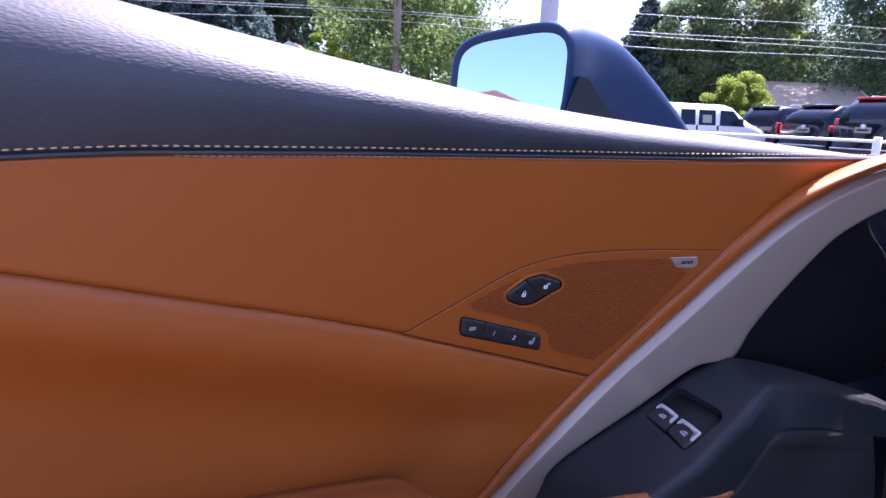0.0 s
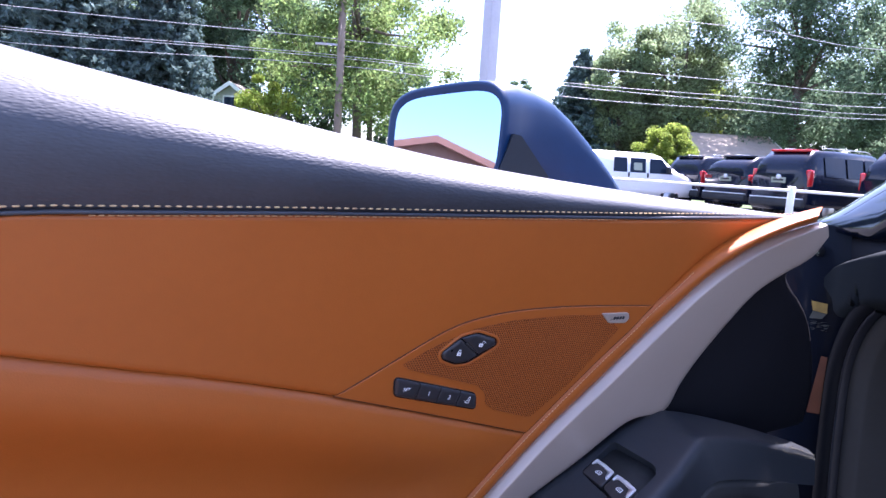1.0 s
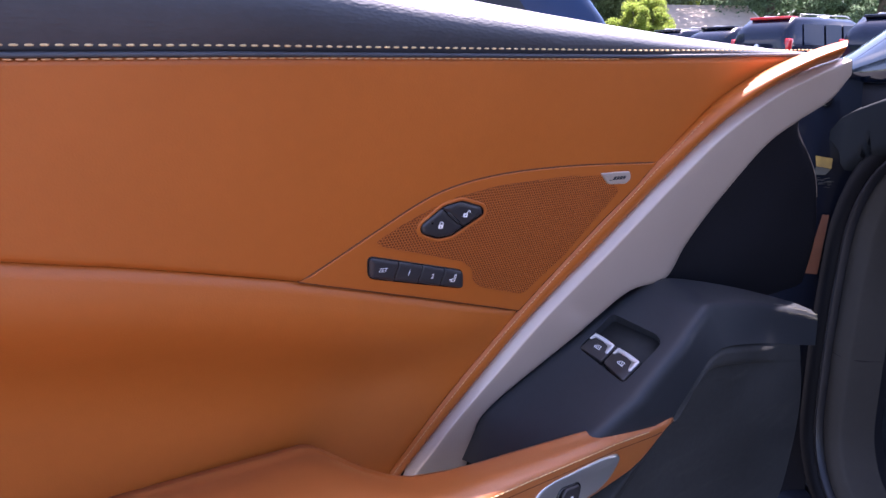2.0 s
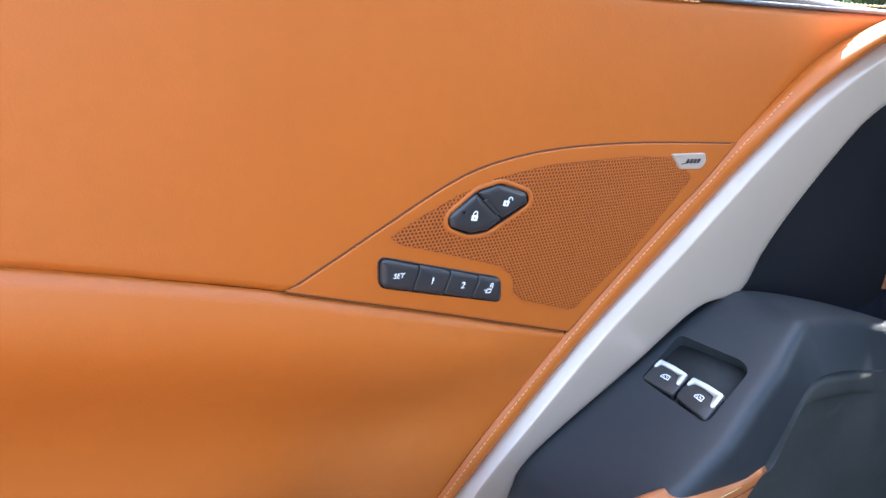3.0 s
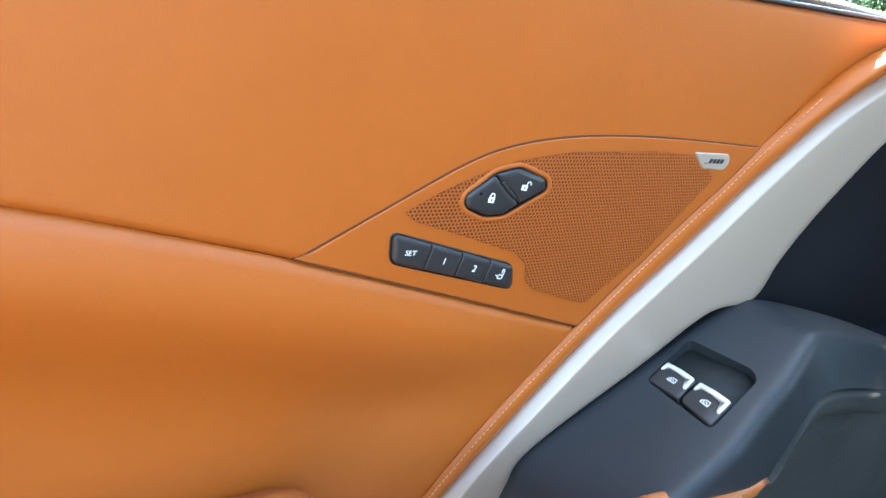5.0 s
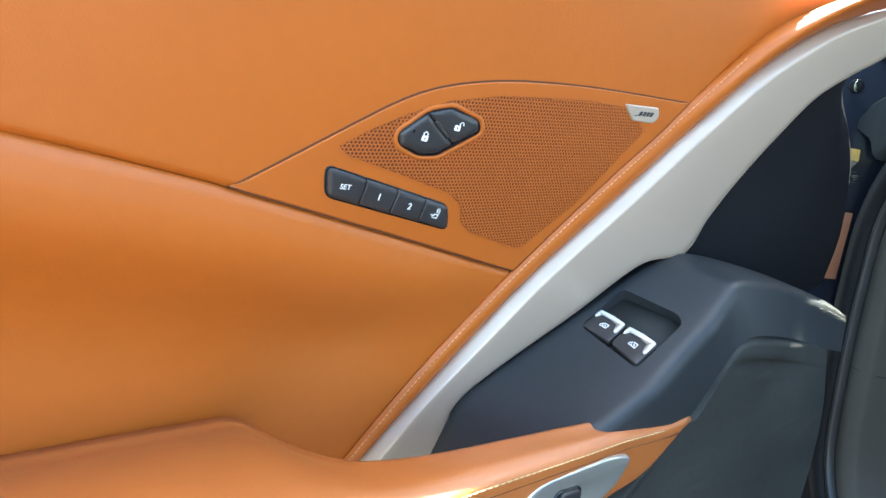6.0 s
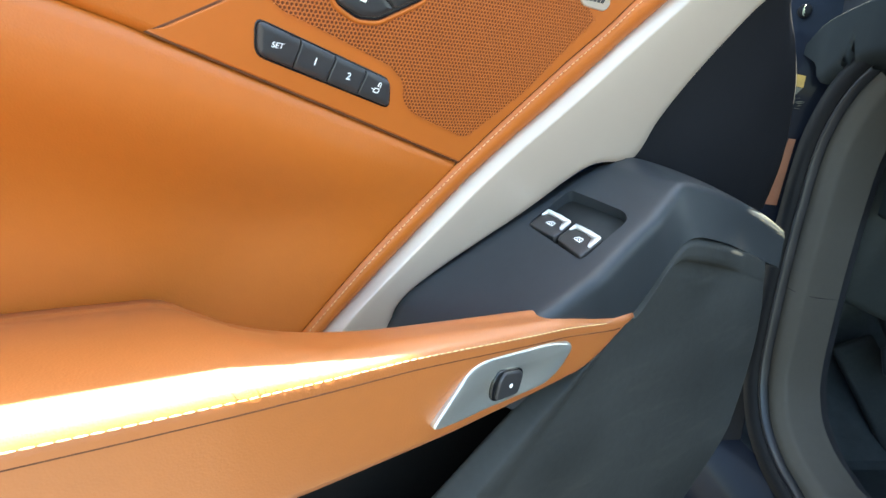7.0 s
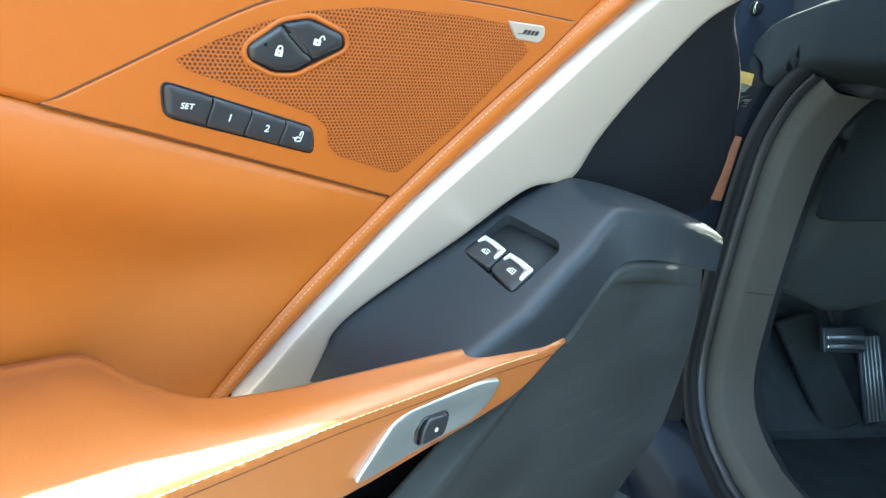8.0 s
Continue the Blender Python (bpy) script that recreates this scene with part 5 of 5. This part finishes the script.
suv(pose(11.05, 14.35, 0, 0, 0, HEAD), "dark sport utility vehicle parked in the row", 5.0, 1.95, 1.98, 1.22, PAINT_BLACK, rake=0.4)


def van(m):
    """A white passenger van; its rear is at x = 0."""
    car = empty("van", m, "white passenger van with dark side windows", "van", "parked cars")
    h, L, H = 1.0, 5.7, 1.88
    part("body", hull([(0.0, h * 0.93, h * 0.96, h * 0.80, 0.42, 1.2, H - 0.12), (0.08, h * 0.96, h, h * 0.84, 0.36, 1.2, H - 0.01), (2.0, h * 0.96, h, h * 0.84, 0.36, 1.2, H), (L * 0.70, h * 0.96, h, h * 0.84, 0.36, 1.2, H - 0.02), (L * 0.76, h * 0.96, h, h * 0.82, 0.36, 1.2, H - 0.10), (L * 0.87, h * 0.96, h, h * 0.84, 0.36, 1.16, 1.28), (L * 0.97, h * 0.93, h * 0.95, h * 0.82, 0.38, 0.98, 1.06), (L, h * 0.88, h * 0.88, h * 0.75, 0.45, 0.80, 0.90)], 0.05), PAINT_WHITE, car)
    for s in (1, -1):
        for a, b, sl in ((2.47, 2.99, 0), (3.10, 3.70, 0), (3.85, 4.75, 0.42)):
            q = [(a, s * h * 0.995, 1.16), (b, s * h * 0.995, 1.16), (b - sl, s * h * 0.890, 1.66), (a + 0.03, s * h * 0.890, 1.66)]
            part("side_window", pane(bmesh.new(), q if s < 0 else q[::-1], 0.012), GLASS_DARK, car, smooth=False)
        q = [(3.24, s * 0.978, 1.24), (3.56, s * 0.978, 1.24), (3.56, s * 0.9236, 1.50), (3.24, s * 0.9236, 1.50)]
        part("sticker", pane(bmesh.new(), q if s < 0 else q[::-1], 0.016), PLATE, car, "pale paper sticker behind the window", smooth=False)
        for x in (3.05, 3.78):
            part("door_handle", cuboid(x - 0.03, x + 0.03, s * 1.01 - 0.02, s * 1.01 + 0.02, 1.0, 1.16, 0.01), BLACK, car)
        for x in (1.05, L - 1.0):
            wheel(car, x, s * (h - 0.14))
        part("wing_mirror", cuboid(4.42, 4.55, s * 1.16 - 0.09, s * 1.16 + 0.09, 1.18, 1.42, 0.03), BLACK, car)
    part("windscreen", pane(bmesh.new(), [(L * 0.862, -h * 0.80, 1.30), (L * 0.862, h * 0.80, 1.30), (L * 0.772, h * 0.74, 1.74), (L * 0.772, -h * 0.74, 1.74)], 0.02), GLASS_DARK, car, smooth=False)
    return car


van(pose(3.67, 21.88, 0, 0, 0, 10))

# white pipe fence
fence = empty("pipe_fence", pose(7.70, 13.0, 0), "white painted pipe fence beside the parked cars", "fence")
part("rail", tube([(-7.0, 0.6, 0.95), (-2.85, 0.0, 0.925), (0, 0, 0.905), (1.4, 0, 0.880), (9.0, 0, 0.90)], 0.032, 10), FENCE_WHITE, fence)
for x, y in ((-6.0, 0.45), (0.0, 0), (3.0, 0), (6.0, 0), (9.0, 0)):
    part("post", tube([(x, y, 0), (x, y, 0.985), (x, y, 0.995)], [0.075, 0.075, 0.06], 14), FENCE_WHITE, fence)

# utility pole, light pole and cables
pole = empty("utility_pole", pose(-4.15, 26.0, 0, 0, 0.6, 0), "weathered wooden utility pole with crossarm", "utility pole")
part("shaft", tube([(0, 0, 0), (0, 0, 5), (0, 0, 11)], [0.17, 0.15, 0.12], 14), WOOD_POLE, pole)
part("crossarm", cuboid(-1.05, 0.1, -0.05, 0.05, 5.62, 5.70, 0.01), STEEL_POLE, pole)
part("insulator", tube([(-0.02, -0.17, 5.4), (-0.02, -0.17, 6.5)], 0.05, 8), WOOD_POLE, pole)
lamp_post = empty("light_pole", pose(0.80, 10.0, 0, 0, 0.5, 38), "square grey steel car park light pole", "light pole")
part("shaft", cuboid(-0.10, 0.10, -0.10, 0.10, 0, 7.5, 0.015), STEEL_POLE, lamp_post)
part("base", cuboid(-0.25, 0.25, -0.25, 0.25, 0, 0.35, 0.03), SIDING, lamp_post)


def cable(points, r=0.014):
    pts = curve(points, 30)
    ob = part("cable", tube(pts, r, 5), WIRE)
    tagged(ob, "thin overhead cable between poles", "cable", "overhead cables")


for z0, z1, z2, z3 in ((6.40, 5.90, 5.40, 5.69), (5.56, 5.25, 4.72, 5.05), (5.46, 5.15, 4.60, 4.70), (4.95, 4.85, 4.15, 4.49)):
    cable([(-32, 26, z0 + 0.9), (-17.9, 26, z0), (-4.2, 26, z1), (5.25, 26, z2), (13.5, 27.8, (z2 + z3) / 2 - 0.05), (21.8, 30, z3), (38, 33, z3 + 1.2)])
cable([(4.0, 26, 7.6), (12.8, 26, 7.35), (21.4, 30, 7.74), (38, 33, 8.6)])


# ---- trees ----
def leaf_mesh(name, centres, spread, per, size, mat, parent, rng, flat=0.7):
    """Many small bent leaf sprays scattered in clumps round the centres."""
    c = np.repeat(np.array(centres), per, axis=0)
    n = len(c)
    off = rng.normal(size=(n, 3))
    off /= np.linalg.norm(off, axis=1)[:, None]
    off *= (rng.random((n, 1)) ** 0.55) * np.repeat(np.array(spread), per)[:, None]
    off[:, 2] *= flat
    p = c + off
    a = rng.normal(size=(n, 3))
    a /= np.linalg.norm(a, axis=1)[:, None]
    b = np.cross(a, rng.normal(size=(n, 3)))
    b /= np.linalg.norm(b, axis=1)[:, None]
    s = size * (0.6 + 0.8 * rng.random((n, 1)))
    k = np.cross(a, b) * s * 0.25
    verts = np.stack([p - a * s, p - b * s * 0.55 + k, p + a * s, p + b * s * 0.55 + k], axis=1).reshape(-1, 3)
    i = np.arange(n)[:, None] * 4
    faces = np.concatenate([i + np.array([[0, 1, 2]]), i + np.array([[0, 2, 3]])])
    me = bpy.data.meshes.new(name)
    me.from_pydata(verts.tolist(), [], faces.tolist())
    me.materials.append(mat)
    ob = new(name, me)
    ob.parent = parent
    return tagged(ob, kind="stuff")


def broadleaf(x, y, height, radius, low, mat, label, seed, clumps=70, per=70, size=0.22, density=3.4, full=1.0):
    """A leafy tree: tapered trunk, limbs that reach the crown's clumps, and a crown of leaf sprays with gaps."""
    rng = np.random.default_rng(seed)
    tree = empty("tree", pose(x, y, 0), label, "tree")
    lean = rng.normal(size=2) * 0.3
    part("trunk", tube([(0, 0, 0), (lean[0] * 0.2, lean[1] * 0.2, height * 0.25), (lean[0] * 0.6, lean[1] * 0.6, height * 0.55), (lean[0], lean[1], height * 0.85)], [height * 0.022, height * 0.017, height * 0.011, 0.03], 9), BARK, tree)
    cs, sp = [], []
    mid, half = (height + low) / 2, (height - low) / 2
    while len(cs) < clumps:
        d = rng.normal(size=3)
        d /= np.linalg.norm(d)
        k = rng.random() ** 0.4
        bulge = 1 + 0.25 * math.sin(3 * math.atan2(d[1], d[0]) + seed) * (1 - abs(d[2]))
        cs.append((d[0] * radius * k * bulge * (1 - 0.25 * max(0, d[2])), d[1] * radius * k * bulge, mid + d[2] * half * k))
        sp.append(radius * full * (0.15 + 0.15 * rng.random()))
    for c in cs[:14]:
        z = height * (0.25 + 0.35 * rng.random())
        part("limb", tube([(0, 0, z), (c[0] * 0.45, c[1] * 0.45, z + (c[2] - z) * 0.55), c], [height * 0.008, height * 0.005, 0.015], 6), BARK, tree)
    leaf_mesh("crown", cs, sp, int(per * density * 1.7), size * 0.36, mat, tree, rng)
    return tree


def conifer(x, y, height, radius, label, seed, size=0.22):
    """A spruce: straight trunk and drooping whorls of needled branches."""
    rng = np.random.default_rng(seed)
    tree = empty("tree", pose(x, y, 0), label, "tree")
    part("trunk", tube([(0, 0, 0), (0, 0, height * 0.97)], [height * 0.02, 0.03], 8), BARK, tree)
    cs, sp = [], []
    z = height * 0.06
    while z < height:
        r = radius * (1 - z / height) ** 0.85 * (0.85 + 0.3 * rng.random())
        n = max(4, int(5 + r * 3))
        for k in range(n):
            a = 2 * math.pi * (k + rng.random()) / n
            for f in (0.35, 0.7, 1.0):
                cs.append((math.cos(a) * r * f, math.sin(a) * r * f, z - 0.22 * r * f))
                sp.append(0.20 + 0.22 * r * 0.5)
        z += 0.26 + 0.012 * height * rng.random()
    leaf_mesh("needles", cs, sp, 26, size * 0.65, NEEDLES, tree, rng, 0.55)
    return tree


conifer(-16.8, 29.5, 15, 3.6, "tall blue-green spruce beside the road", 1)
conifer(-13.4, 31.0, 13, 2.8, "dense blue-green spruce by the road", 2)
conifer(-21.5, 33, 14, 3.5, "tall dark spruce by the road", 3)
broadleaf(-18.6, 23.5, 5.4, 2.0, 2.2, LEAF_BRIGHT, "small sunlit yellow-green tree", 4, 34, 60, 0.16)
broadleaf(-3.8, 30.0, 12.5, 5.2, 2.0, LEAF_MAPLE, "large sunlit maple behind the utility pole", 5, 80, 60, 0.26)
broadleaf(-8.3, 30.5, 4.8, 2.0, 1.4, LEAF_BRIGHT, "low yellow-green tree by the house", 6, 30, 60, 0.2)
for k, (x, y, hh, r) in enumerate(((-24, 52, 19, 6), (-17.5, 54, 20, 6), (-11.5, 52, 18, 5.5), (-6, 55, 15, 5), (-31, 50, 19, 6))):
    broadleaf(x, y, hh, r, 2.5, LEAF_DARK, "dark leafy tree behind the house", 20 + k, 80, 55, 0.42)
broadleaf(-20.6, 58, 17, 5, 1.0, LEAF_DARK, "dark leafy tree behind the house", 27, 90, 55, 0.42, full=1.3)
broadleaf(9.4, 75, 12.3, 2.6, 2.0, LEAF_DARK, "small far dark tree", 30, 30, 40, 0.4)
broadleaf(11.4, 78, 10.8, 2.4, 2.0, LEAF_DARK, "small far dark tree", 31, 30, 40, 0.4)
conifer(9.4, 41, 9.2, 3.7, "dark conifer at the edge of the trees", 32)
broadleaf(11.7, 40, 11.3, 2.6, 0.6, LEAF_HAZED, "tall green tree behind the parked cars", 33, 110, 60, 0.27, full=1.35)
broadleaf(15.6, 40, 12.9, 3.3, 0.6, LEAF_HAZED, "tall green tree behind the parked cars", 34, 130, 60, 0.27, full=1.3)
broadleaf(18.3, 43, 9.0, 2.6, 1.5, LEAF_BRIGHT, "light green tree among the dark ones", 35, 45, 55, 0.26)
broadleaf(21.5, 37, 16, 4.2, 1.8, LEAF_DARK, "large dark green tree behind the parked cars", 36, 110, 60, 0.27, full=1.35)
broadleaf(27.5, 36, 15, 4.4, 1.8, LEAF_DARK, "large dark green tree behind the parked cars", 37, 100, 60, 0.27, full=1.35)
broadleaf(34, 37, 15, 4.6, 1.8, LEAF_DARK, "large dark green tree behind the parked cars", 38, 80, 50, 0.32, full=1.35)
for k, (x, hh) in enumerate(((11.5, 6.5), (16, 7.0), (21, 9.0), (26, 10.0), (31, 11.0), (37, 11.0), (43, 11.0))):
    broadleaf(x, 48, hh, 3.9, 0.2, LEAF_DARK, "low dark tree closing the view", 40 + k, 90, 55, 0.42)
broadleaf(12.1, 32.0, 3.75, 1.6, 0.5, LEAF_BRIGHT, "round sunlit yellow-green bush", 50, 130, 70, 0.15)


# ---- houses ----
def house(m, w, d, eaves, ridge, roof_mat, wall_mat, label, trim_mat=SIDING):
    """A house with a gabled roof whose gable faces its -y side."""
    hs = empty("house", m, label, "house")
    h = w / 2
    part("wall", loft([[(-h, y, 0), (-h, y, eaves), (0, y, ridge - 0.12), (h, y, eaves), (h, y, 0)] for y in (0, d)], closed=True, caps=True), wall_mat, hs, smooth=False)
    for s in (1, -1):
        a, b = Vector((0, 0, ridge)), Vector((s * (h + 0.4), 0, eaves - 0.4 * (ridge - eaves) / h))
        n = Vector((0, 0, 0.12))
        part("roof", loft([[a + Vector((0, y, 0)), b + Vector((0, y, 0)), b + n + Vector((0, y, 0)), a + n + Vector((0, y, 0))] for y in (-0.4, d + 0.4)], closed=True, caps=True), roof_mat, hs, smooth=False)
        part("bargeboard", loft([[a + Vector((0, y, -0.16)), b + Vector((0, y, -0.16)), b + Vector((0, y, 0.14)), a + Vector((0, y, 0.14))] for y in (-0.46, -0.41)], closed=True, caps=True), trim_mat, hs, smooth=False)
    win = part("window", cuboid(-0.5, 0.5, -0.04, 0.02, eaves - 0.3, eaves + 0.9, 0.01), GLASS_DARK, hs)
    part("window_frame", cuboid(-0.6, 0.6, -0.02, 0.03, eaves - 0.4, eaves + 1.0, 0.01), SIDING, win)
    return hs


house(pose(-14.9, 45.0, 0), 5.0, 7.0, 4.1, 5.95, SHINGLE, material("grey_siding", (0.30, 0.31, 0.32), 0.7, vary=0.08), "grey house with white gable trim among trees")
house(pose(19.6, 37.0, 0, 0, 0, 90), 6.0, 4.6, 2.3, 3.75, SHINGLE, SIDING, "low house with a tan shingle roof")
house(pose(-25.0, -0.9, 0, 0, 0, 90), 14.0, 18.0, 2.65, 4.66, RUST_ROOF, material("red_brown_brick", (0.42, 0.19, 0.125), 0.85, vary=0.15, vary_scale=1.5), "single-storey red-brown building with a low roof", RUST_ROOF)
